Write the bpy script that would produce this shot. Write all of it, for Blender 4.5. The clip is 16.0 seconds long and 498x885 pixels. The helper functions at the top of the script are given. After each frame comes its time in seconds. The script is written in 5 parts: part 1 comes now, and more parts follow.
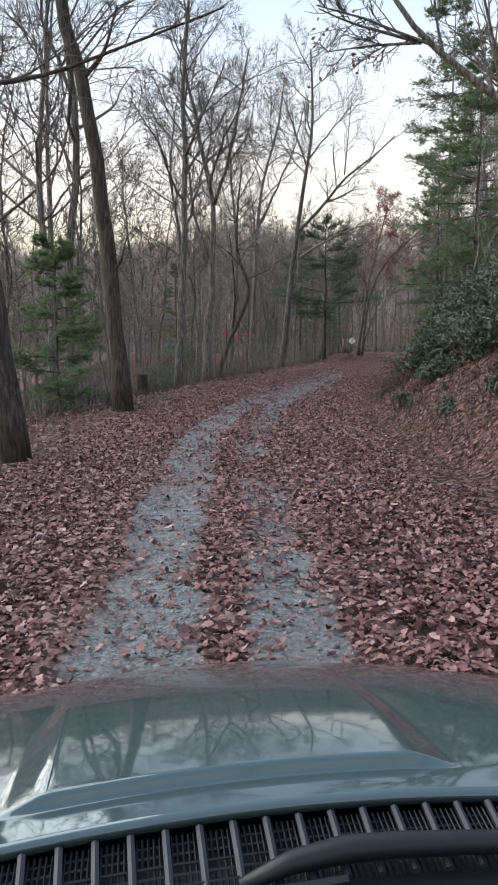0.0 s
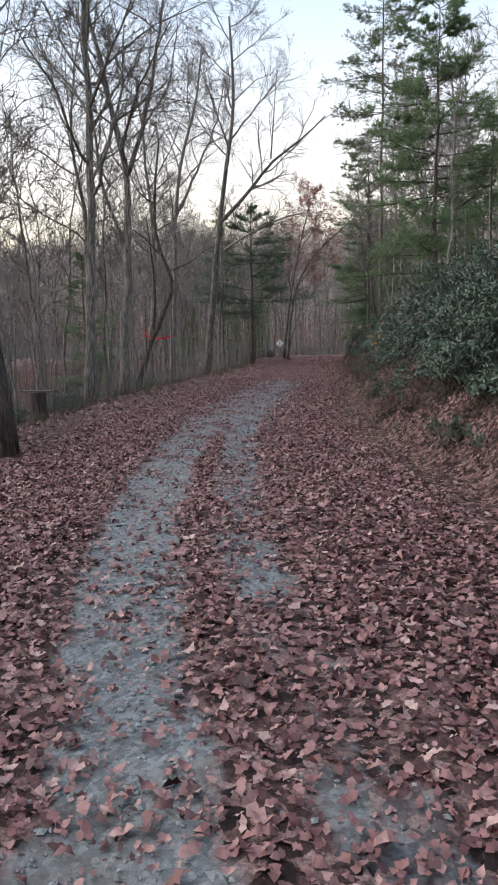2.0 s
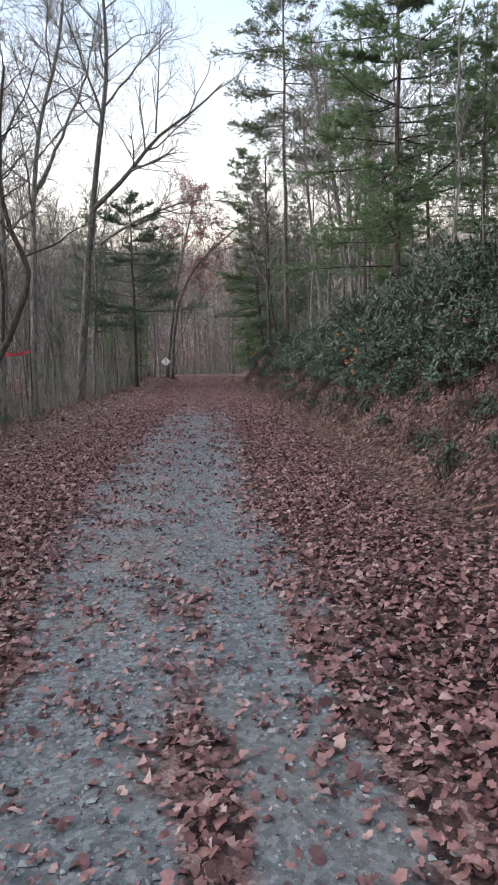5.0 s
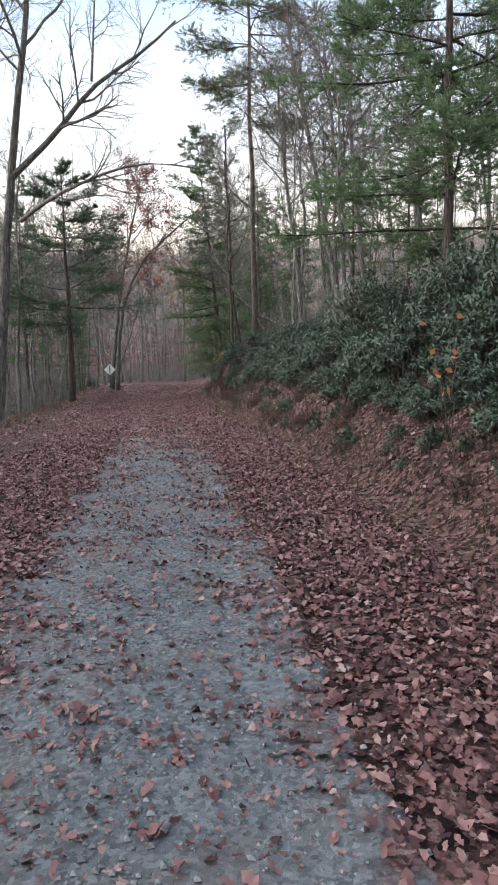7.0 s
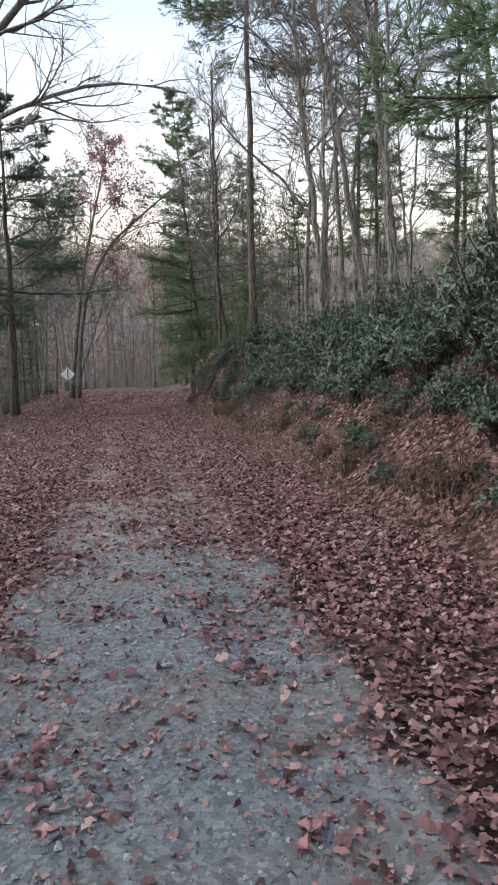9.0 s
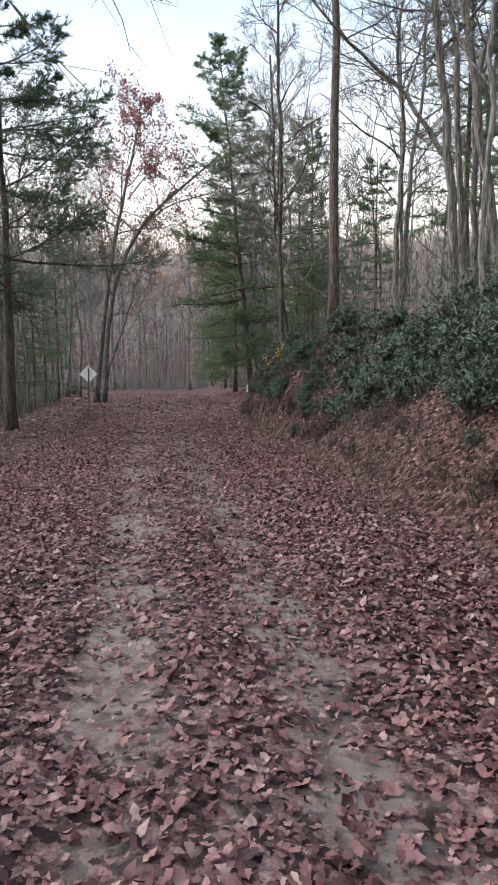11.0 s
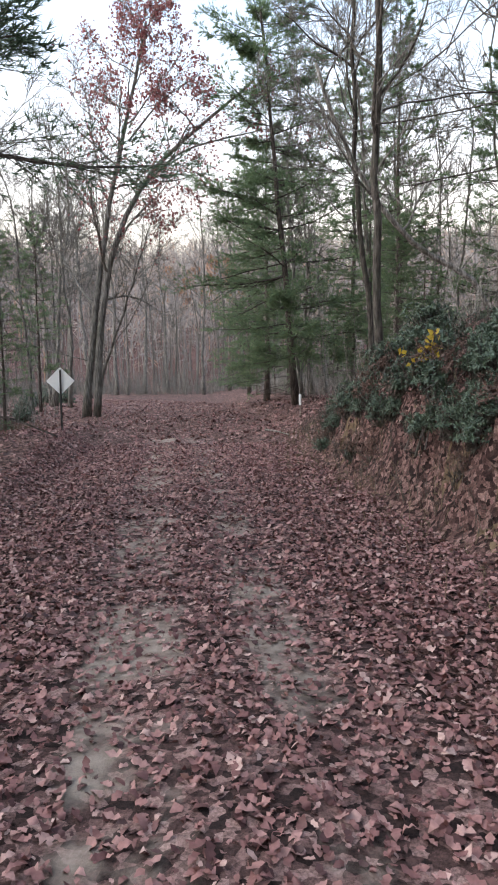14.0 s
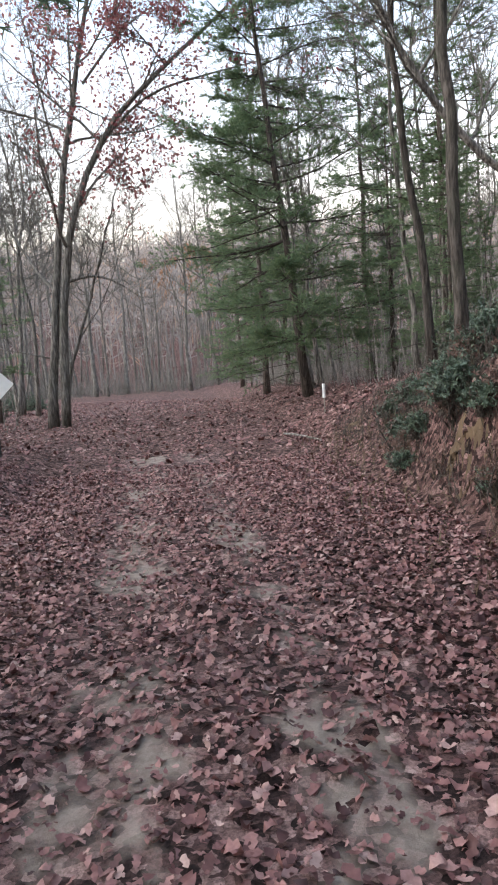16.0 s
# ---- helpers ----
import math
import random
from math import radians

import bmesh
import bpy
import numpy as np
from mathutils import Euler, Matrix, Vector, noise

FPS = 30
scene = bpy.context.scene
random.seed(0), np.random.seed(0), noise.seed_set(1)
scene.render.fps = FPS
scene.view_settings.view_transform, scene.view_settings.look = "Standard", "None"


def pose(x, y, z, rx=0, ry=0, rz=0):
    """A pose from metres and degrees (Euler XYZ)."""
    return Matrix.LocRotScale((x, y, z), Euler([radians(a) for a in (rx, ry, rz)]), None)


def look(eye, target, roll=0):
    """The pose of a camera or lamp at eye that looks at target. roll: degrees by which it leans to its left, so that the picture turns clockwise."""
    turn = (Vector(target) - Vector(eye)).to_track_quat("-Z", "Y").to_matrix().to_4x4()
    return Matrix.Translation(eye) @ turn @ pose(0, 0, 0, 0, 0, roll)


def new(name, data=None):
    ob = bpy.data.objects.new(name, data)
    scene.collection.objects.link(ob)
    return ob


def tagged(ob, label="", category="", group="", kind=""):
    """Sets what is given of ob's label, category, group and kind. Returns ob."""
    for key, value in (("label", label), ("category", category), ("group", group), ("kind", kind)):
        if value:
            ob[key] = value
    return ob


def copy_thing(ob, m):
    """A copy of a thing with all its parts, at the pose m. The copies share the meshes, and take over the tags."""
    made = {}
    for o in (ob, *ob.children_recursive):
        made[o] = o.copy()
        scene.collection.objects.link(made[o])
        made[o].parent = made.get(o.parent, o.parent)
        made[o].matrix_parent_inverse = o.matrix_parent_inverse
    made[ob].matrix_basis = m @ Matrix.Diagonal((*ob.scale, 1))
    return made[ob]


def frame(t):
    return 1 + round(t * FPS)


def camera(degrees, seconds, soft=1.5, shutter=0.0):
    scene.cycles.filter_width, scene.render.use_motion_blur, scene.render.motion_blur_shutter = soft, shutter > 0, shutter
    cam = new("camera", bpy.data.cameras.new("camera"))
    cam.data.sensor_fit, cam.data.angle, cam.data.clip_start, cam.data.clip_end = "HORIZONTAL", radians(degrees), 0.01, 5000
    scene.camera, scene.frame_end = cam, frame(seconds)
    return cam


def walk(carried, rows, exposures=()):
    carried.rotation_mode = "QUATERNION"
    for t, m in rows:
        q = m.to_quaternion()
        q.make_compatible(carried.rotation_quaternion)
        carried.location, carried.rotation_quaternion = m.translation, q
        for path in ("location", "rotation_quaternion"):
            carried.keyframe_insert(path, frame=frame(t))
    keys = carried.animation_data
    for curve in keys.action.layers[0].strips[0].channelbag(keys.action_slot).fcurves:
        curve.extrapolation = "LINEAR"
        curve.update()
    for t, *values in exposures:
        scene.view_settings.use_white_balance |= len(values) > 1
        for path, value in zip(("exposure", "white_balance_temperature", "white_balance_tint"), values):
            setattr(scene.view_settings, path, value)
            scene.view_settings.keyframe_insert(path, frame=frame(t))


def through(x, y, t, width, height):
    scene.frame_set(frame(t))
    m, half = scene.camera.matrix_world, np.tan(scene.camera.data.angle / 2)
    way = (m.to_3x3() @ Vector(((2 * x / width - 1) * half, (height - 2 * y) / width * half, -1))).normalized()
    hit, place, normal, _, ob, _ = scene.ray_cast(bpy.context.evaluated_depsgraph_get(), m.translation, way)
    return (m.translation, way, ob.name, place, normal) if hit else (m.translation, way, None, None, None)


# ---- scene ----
cam = camera(40.0, 16.0, soft=2.0)
walk(cam, [
    (0, look((4.711, -1.885, 1.609), (4.255, 0.04, 1.313), -0.1)),
    (0.5, look((4.197, -0.589, 1.598), (3.787, 1.346, 1.299), -1.2)),
    (1, look((3.705, 0.693, 1.579), (3.368, 2.641, 1.279), -1.3)),
    (1.5, look((3.253, 2.06, 1.565), (2.995, 4.022, 1.273), -0.8)),
    (2, look((2.884, 3.384, 1.571), (2.672, 5.352, 1.284), -0.9)),
    (2.5, look((2.502, 4.741, 1.549), (2.338, 6.715, 1.272), -1.2)),
    (3, look((2.169, 6.117, 1.538), (2.066, 8.097, 1.272), -1.0)),
    (3.5, look((1.852, 7.533, 1.524), (1.821, 9.517, 1.269), -0.9)),
    (4, look((1.589, 8.928, 1.527), (1.623, 10.911, 1.275), -1.0)),
    (4.5, look((1.358, 10.364, 1.54), (1.448, 12.346, 1.291), -1.1)),
    (4.7, look((1.282, 10.947, 1.544), (1.403, 12.928, 1.3), -1.0)),
    (6.8, look((1.051, 18.242, 1.639), (1.344, 20.207, 1.409), -1.5)),
    (7, look((1.079, 18.998, 1.637), (1.39, 20.961, 1.411), -1.3)),
    (7.5, look((1.057, 20.97, 1.624), (1.42, 22.923, 1.399), -0.9)),
    (8, look((1.099, 22.989, 1.613), (1.501, 24.937, 1.396), -0.9)),
    (8.2, look((1.09, 23.77, 1.621), (1.5, 25.715, 1.405), -1.1)),
    (10.3, look((1.107, 31.088, 1.535), (1.474, 33.043, 1.328), -1.0)),
    (10.5, look((1.128, 31.875, 1.548), (1.477, 33.833, 1.34), -0.9)),
    (11, look((1.166, 33.743, 1.588), (1.491, 35.706, 1.382), -0.3)),
    (11.5, look((1.206, 35.573, 1.632), (1.517, 37.538, 1.426), 0.1)),
    (12, look((1.248, 37.344, 1.659), (1.553, 39.311, 1.458), 0.4)),
    (12.5, look((1.263, 39.07, 1.69), (1.566, 41.036, 1.485), 0.4)),
    (13, look((1.323, 40.741, 1.702), (1.619, 42.709, 1.498), 0.3)),
    (13.5, look((1.36, 42.37, 1.679), (1.658, 44.337, 1.472), 0.3)),
    (14, look((1.366, 43.875, 1.698), (1.668, 45.841, 1.495), -0.4)),
    (14.5, look((1.422, 45.309, 1.701), (1.726, 47.275, 1.494), -1.1)),
    (15, look((1.495, 46.615, 1.669), (1.799, 48.581, 1.456), -2.4)),
    (15.5, look((1.53, 47.814, 1.638), (1.847, 49.776, 1.419), -2.8)),
    (16, look((1.576, 48.992, 1.586), (1.912, 50.95, 1.36), -3.9)),
], exposures=[(0, 0.82), (4.5, 1.0), (7.5, 1.1), (10.5, 1.14), (13, 1.28), (16, 1.52)])

# ---- light: a pale evening sky, the sun low over the valley behind thin cloud ----
world = bpy.data.worlds.new("dusk_sky")
scene.world = world
world.use_nodes = True
sky = world.node_tree.nodes.new("ShaderNodeTexSky")
sky.sky_type = "NISHITA"
sky.sun_disc = False
sky.sun_elevation = radians(34.0)
sky.sun_rotation = radians(-78.0)
sky.air_density, sky.dust_density, sky.ozone_density = 1.0, 3.5, 1.0
# a thin veil of high cloud, creamy towards the horizon at dusk
wn, wl = world.node_tree.nodes, world.node_tree.links
veil, tone = wn.new("ShaderNodeMix"), wn.new("ShaderNodeValToRGB")
up, where = wn.new("ShaderNodeSeparateXYZ"), wn.new("ShaderNodeTexCoord")
wl.new(where.outputs["Generated"], up.inputs[0])
wl.new(up.outputs[2], tone.inputs[0])
stops = tone.color_ramp.elements
stops.new(0.2), stops.new(0.42)
for stop, at, colour in zip(stops, (0.11, 0.22, 0.32, 0.47), ((1.0, 0.86, 0.62), (0.99, 0.94, 0.86), (0.84, 0.90, 0.96), (0.53, 0.69, 0.92))):
    stop.position, stop.color = at, (*colour, 1)
lift = wn.new("ShaderNodeVectorMath")
lift.operation = "SCALE"
lift.inputs["Scale"].default_value = 5.9
wl.new(tone.outputs[0], lift.inputs[0])
veil.data_type = "RGBA"
veil.inputs[0].default_value = 0.8
wl.new(lift.outputs[0], veil.inputs[7])
world.node_tree.links.new(sky.outputs[0], veil.inputs[6])
world.node_tree.links.new(veil.outputs[2], world.node_tree.nodes["Background"].inputs[0])
world.node_tree.nodes["Background"].inputs[1].default_value = 0.132
sun = new("sun", bpy.data.lights.new("sun", "SUN"))
sun.data.energy, sun.data.angle, sun.data.color = 2.6, radians(85), (1.0, 0.975, 0.955)
sun.matrix_world = look((-81.1, 17.2, 55.9), (0, 0, 0))

# ---- materials ----
def shader(name, rough=0.8, metal=0.0, spec=0.3):
    m = bpy.data.materials.new(name)
    m.use_nodes = True
    nt = m.node_tree
    b = nt.nodes["Principled BSDF"]
    b.inputs["Roughness"].default_value = rough
    b.inputs["Metallic"].default_value = metal
    b.inputs["Specular IOR Level"].default_value = spec
    return m, nt, b


def node(nt, kind, **vals):
    n = nt.nodes.new(kind)
    for k, v in vals.items():
        n.inputs[k].default_value = v
    return n


def ramp(nt, source, stops):
    r = nt.nodes.new("ShaderNodeValToRGB")
    el = r.color_ramp.elements
    while len(el) < len(stops):
        el.new(0.5)
    for e, (p, c) in zip(el, stops):
        e.position, e.color = p, (*c, 1)
    nt.links.new(source, r.inputs[0])
    return r.outputs[0]


def mix(nt, kind, fac, a, b):
    m = nt.nodes.new("ShaderNodeMix")
    m.data_type, m.blend_type = "RGBA", kind
    for sock, v in ((m.inputs[0], fac), (m.inputs[6], a), (m.inputs[7], b)):
        if isinstance(v, (int, float)):
            sock.default_value = v
        elif isinstance(v, tuple):
            sock.default_value = (*v, 1)
        else:
            nt.links.new(v, sock)
    return m.outputs[2]


def coords(nt, scale=(1, 1, 1), kind="Object"):
    tc = nt.nodes.new("ShaderNodeTexCoord")
    mp = nt.nodes.new("ShaderNodeMapping")
    mp.inputs["Scale"].default_value = scale
    nt.links.new(tc.outputs[kind], mp.inputs[0])
    return mp.outputs[0]


def noise_tex(nt, vec, scale, detail=4, rough=0.55):
    n = node(nt, "ShaderNodeTexNoise", Scale=scale, Detail=detail, Roughness=rough)
    nt.links.new(vec, n.inputs["Vector"])
    return n.outputs["Fac"]


def node_color(nt, vec, scale):
    n = node(nt, "ShaderNodeTexNoise", Scale=scale, Detail=3)
    nt.links.new(vec, n.inputs["Vector"])
    return n.outputs["Color"]


def bump(nt, b, height, strength=0.4, dist=0.02):
    n = node(nt, "ShaderNodeBump", Strength=strength, Distance=dist)
    nt.links.new(height, n.inputs["Height"])
    nt.links.new(n.outputs[0], b.inputs["Normal"])


def bark_material(name, dark, light, moss=(0.10, 0.11, 0.08), vertical=0.14):
    m, nt, b = shader(name, 0.9, spec=0.15)
    v = coords(nt, (1, 1, vertical))
    n1 = noise_tex(nt, v, 22, 6, 0.65)
    n2 = noise_tex(nt, coords(nt), 1.6, 3)
    info = nt.nodes.new("ShaderNodeObjectInfo")
    c = ramp(nt, n1, [(0.38, dark), (0.5, tuple((a + b) * 0.42 for a, b in zip(dark, light))), (0.64, light)])
    c = mix(nt, "MIX", ramp(nt, n2, [(0.5, (0, 0, 0)), (0.72, (0.55, 0.55, 0.55))]), c, moss)
    tone = ramp(nt, info.outputs["Random"], [(0, (0.7, 0.68, 0.66)), (1, (1.15, 1.12, 1.1))])
    nt.links.new(mix(nt, "MULTIPLY", 1.0, c, tone), b.inputs["Base Color"])
    bump(nt, b, n1, 1.0, 0.05)
    return m


def island_material(name, stops, rough=0.6, spec=0.3, vein=0.25, scale=30, through=0.0):
    """Leaves and other loose bits: each island has its own tone from the stops."""
    m, nt, b = shader(name, rough, spec=spec)
    geo = nt.nodes.new("ShaderNodeNewGeometry")
    c = ramp(nt, geo.outputs["Random Per Island"], stops)
    n = noise_tex(nt, coords(nt), scale, 3)
    c = mix(nt, "MULTIPLY", vein, c, ramp(nt, n, [(0.3, (0.45, 0.42, 0.4)), (0.7, (1.2, 1.2, 1.2))]))
    nt.links.new(c, b.inputs["Base Color"])
    if through:
        b.inputs["Transmission Weight"].default_value = 0.0
        t = nt.nodes.new("ShaderNodeBsdfTranslucent")
        nt.links.new(c, t.inputs["Color"])
        mx = nt.nodes.new("ShaderNodeMixShader")
        mx.inputs[0].default_value = through
        nt.links.new(b.outputs[0], mx.inputs[1])
        nt.links.new(t.outputs[0], mx.inputs[2])
        nt.links.new(mx.outputs[0], nt.nodes["Material Output"].inputs[0])
    return m


BARK = bark_material("grey_brown_bark", (0.085, 0.08, 0.073), (0.36, 0.338, 0.312))
BARK_DARK = bark_material("dark_bark", (0.045, 0.039, 0.035), (0.16, 0.14, 0.125))
BARK_PINE = bark_material("pine_bark", (0.055, 0.046, 0.041), (0.215, 0.18, 0.16), moss=(0.09, 0.08, 0.065))
TWIG = bark_material("twig_bark", (0.13, 0.122, 0.113), (0.31, 0.29, 0.268), vertical=1.0)
NEEDLES = island_material("pine_needles", [(0, (0.095, 0.15, 0.085)), (0.5, (0.155, 0.225, 0.12)), (1, (0.235, 0.29, 0.15))], 0.5, through=0.58)
NEEDLES_DARK = island_material("dark_pine_needles", [(0, (0.06, 0.095, 0.066)), (0.5, (0.09, 0.14, 0.088)), (1, (0.14, 0.18, 0.105))], 0.5, through=0.4)
NEEDLES_PALE = island_material("pale_pine_needles", [(0, (0.085, 0.12, 0.07)), (0.6, (0.15, 0.19, 0.10)), (1, (0.22, 0.20, 0.115))], 0.5, through=0.45)
RHODO = island_material("rhododendron_leaves", [(0, (0.035, 0.058, 0.038)), (0.6, (0.068, 0.105, 0.066)), (1, (0.125, 0.16, 0.10))], 0.44, spec=0.4)
LITTER = island_material("dry_oak_leaves", [(0, (0.042, 0.017, 0.017)), (0.26, (0.128, 0.053, 0.050)), (0.58, (0.235, 0.110, 0.102)), (0.88, (0.31, 0.172, 0.156)), (1, (0.40, 0.27, 0.24))], 0.62, spec=0.35, vein=0.5, scale=45)
def single_leaf_material():
    m, nt, b = shader("single_oak_leaf", 0.62, spec=0.35)
    info = nt.nodes.new("ShaderNodeObjectInfo")
    c = ramp(nt, info.outputs["Random"], [(0, (0.07, 0.03, 0.03)), (0.4, (0.165, 0.08, 0.074)), (0.8, (0.28, 0.155, 0.142)), (1, (0.42, 0.29, 0.262))])
    n = noise_tex(nt, coords(nt), 6, 3)
    nt.links.new(mix(nt, "MULTIPLY", 0.5, c, ramp(nt, n, [(0.3, (0.45, 0.42, 0.4)), (0.7, (1.2, 1.2, 1.2))])), b.inputs["Base Color"])
    return m


LITTER_ONE = single_leaf_material()
REDLEAF = island_material("red_leaves", [(0, (0.20, 0.06, 0.065)), (0.6, (0.30, 0.115, 0.115)), (1, (0.34, 0.19, 0.16))], 0.6, through=0.4)
BROWNLEAF = island_material("withered_leaves", [(0, (0.10, 0.06, 0.05)), (1, (0.22, 0.14, 0.11))], 0.7, through=0.3)
YELLOWLEAF = island_material("yellow_leaves", [(0, (0.42, 0.28, 0.03)), (1, (0.62, 0.46, 0.07))], 0.6, through=0.3)
RUSTLEAF = island_material("rusty_leaves", [(0, (0.34, 0.17, 0.10)), (1, (0.48, 0.28, 0.17))], 0.6, through=0.35)
ORANGELEAF = island_material("orange_leaves", [(0, (0.45, 0.14, 0.05)), (1, (0.62, 0.26, 0.12))], 0.6, through=0.3)
GRAVEL = island_material("crushed_stone", [(0, (0.13, 0.136, 0.136)), (0.6, (0.21, 0.216, 0.213)), (1, (0.33, 0.335, 0.325))], 0.85, vein=0.3, scale=60)
DRYGRASS = island_material("dry_weeds", [(0, (0.07, 0.05, 0.036)), (0.6, (0.13, 0.09, 0.06)), (1, (0.14, 0.125, 0.065))], 0.8)
# Paler than near twigs and translucent: the hill's haze is put into the colour
FARTWIG_HAZED = island_material("far_woods_haze_pale", [(0, (0.27, 0.25, 0.238)), (0.6, (0.37, 0.33, 0.312)), (0.9, (0.43, 0.34, 0.285)), (1, (0.50, 0.31, 0.21))], 0.9, vein=0.2, scale=0.1, through=0.35)


def mulch(nt, v):
    """Matted old leaves: crumpled cells of differing tone. Gives colour and height."""
    warp = mix(nt, "ADD", 0.05, v, node_color(nt, v, 14))
    vo = node(nt, "ShaderNodeTexVoronoi", Scale=19.0, Randomness=1.0)
    nt.links.new(warp, vo.inputs["Vector"])
    f = noise_tex(nt, v, 55, 6, 0.75)
    c = ramp(nt, vo.outputs["Color"], [(0.2, (0.024, 0.014, 0.013)), (0.45, (0.085, 0.048, 0.044)), (0.62, (0.172, 0.102, 0.094)), (0.85, (0.30, 0.195, 0.178))])
    c = mix(nt, "MULTIPLY", 0.9, c, ramp(nt, f, [(0.38, (0.3, 0.28, 0.27)), (0.62, (1.3, 1.27, 1.25))]))
    return c, mix(nt, "MIX", 0.5, vo.outputs["Color"], f)


def ground_material():
    m, nt, b = shader("forest_soil", 0.95, spec=0.15)
    v = coords(nt)
    a = noise_tex(nt, v, 0.6, 5)
    c, f = mulch(nt, v)
    c = mix(nt, "MULTIPLY", 0.6, c, ramp(nt, a, [(0.3, (0.75, 0.71, 0.67)), (0.7, (1.15, 1.1, 1.05))]))
    nt.links.new(c, b.inputs["Base Color"])
    bump(nt, b, f, 0.9, 0.05)
    return m


def road_material():
    m, nt, b = shader("gravel_road", 0.92, spec=0.2)
    v = coords(nt)
    warp = mix(nt, "ADD", 0.012, v, node_color(nt, v, 9))
    vo = node(nt, "ShaderNodeTexVoronoi", Scale=45.0, Randomness=1.0)
    nt.links.new(warp, vo.inputs["Vector"])
    fine = noise_tex(nt, v, 120, 5, 0.75)
    mid = noise_tex(nt, v, 7, 5, 0.6)
    big = noise_tex(nt, v, 0.8, 4)
    c = ramp(nt, vo.outputs["Color"], [(0.0, (0.09, 0.096, 0.10)), (0.5, (0.165, 0.174, 0.18)), (1, (0.28, 0.29, 0.292))])
    c = mix(nt, "MULTIPLY", 0.55, c, ramp(nt, fine, [(0.3, (0.45, 0.45, 0.45)), (0.7, (1.35, 1.35, 1.35))]))
    c = mix(nt, "MULTIPLY", 0.5, c, ramp(nt, mid, [(0.35, (0.6, 0.58, 0.56)), (0.65, (1.15, 1.15, 1.15))]))
    c = mix(nt, "MIX", ramp(nt, big, [(0.5, (0, 0, 0)), (0.72, (0.6, 0.6, 0.6))]), c, (0.19, 0.155, 0.125))
    # sandy soil further on, and matted leaves where the wheels do not run
    cover = nt.nodes.new("ShaderNodeAttribute")
    cover.attribute_name = "cover"
    split = nt.nodes.new("ShaderNodeSeparateColor")
    nt.links.new(cover.outputs["Color"], split.inputs[0])
    sand = ramp(nt, mid, [(0.3, (0.185, 0.145, 0.12)), (0.7, (0.31, 0.255, 0.215))])
    sand = mix(nt, "MULTIPLY", 0.5, sand, ramp(nt, fine, [(0.3, (0.6, 0.6, 0.6)), (0.7, (1.2, 1.2, 1.2))]))
    c = mix(nt, "MIX", split.outputs[1], c, sand)
    leaf, relief = mulch(nt, v)
    edge = mix(nt, "ADD", 0.55, split.outputs[0], mid)
    show = ramp(nt, edge, [(0.54, (0, 0, 0)), (0.86, (1, 1, 1))])
    c = mix(nt, "MIX", show, leaf, c)
    nt.links.new(c, b.inputs["Base Color"])
    bump(nt, b, mix(nt, "MIX", show, relief, mix(nt, "MIX", 0.5, fine, mid)), 0.7, 0.025)
    return m


def plain(name, color, rough=0.5, metal=0.0, wear=0.3, scale=12, spec=0.4):
    m, nt, b = shader(name, rough, metal, spec)
    n = noise_tex(nt, coords(nt), scale, 5, 0.65)
    c = mix(nt, "MULTIPLY", wear, color, ramp(nt, n, [(0.3, (0.55, 0.53, 0.5)), (0.7, (1.15, 1.15, 1.15))]))
    nt.links.new(c, b.inputs["Base Color"])
    return m


SOIL = ground_material()
ROAD = road_material()
SIGN_BACK = plain("weathered_aluminium", (0.85, 0.85, 0.83), 0.5, 0.0, wear=0.15)
SIGN_POST = plain("dark_steel_post", (0.05, 0.05, 0.05), 0.6, 0.5)
WHITE_PLASTIC = plain("white_marker_plastic", (0.85, 0.85, 0.83), 0.5)
RED_TAPE = plain("red_flagging", (0.62, 0.06, 0.08), 0.5)
CLAY = plain("ochre_clay", (0.14, 0.095, 0.058), 0.95, wear=1.0, scale=5)

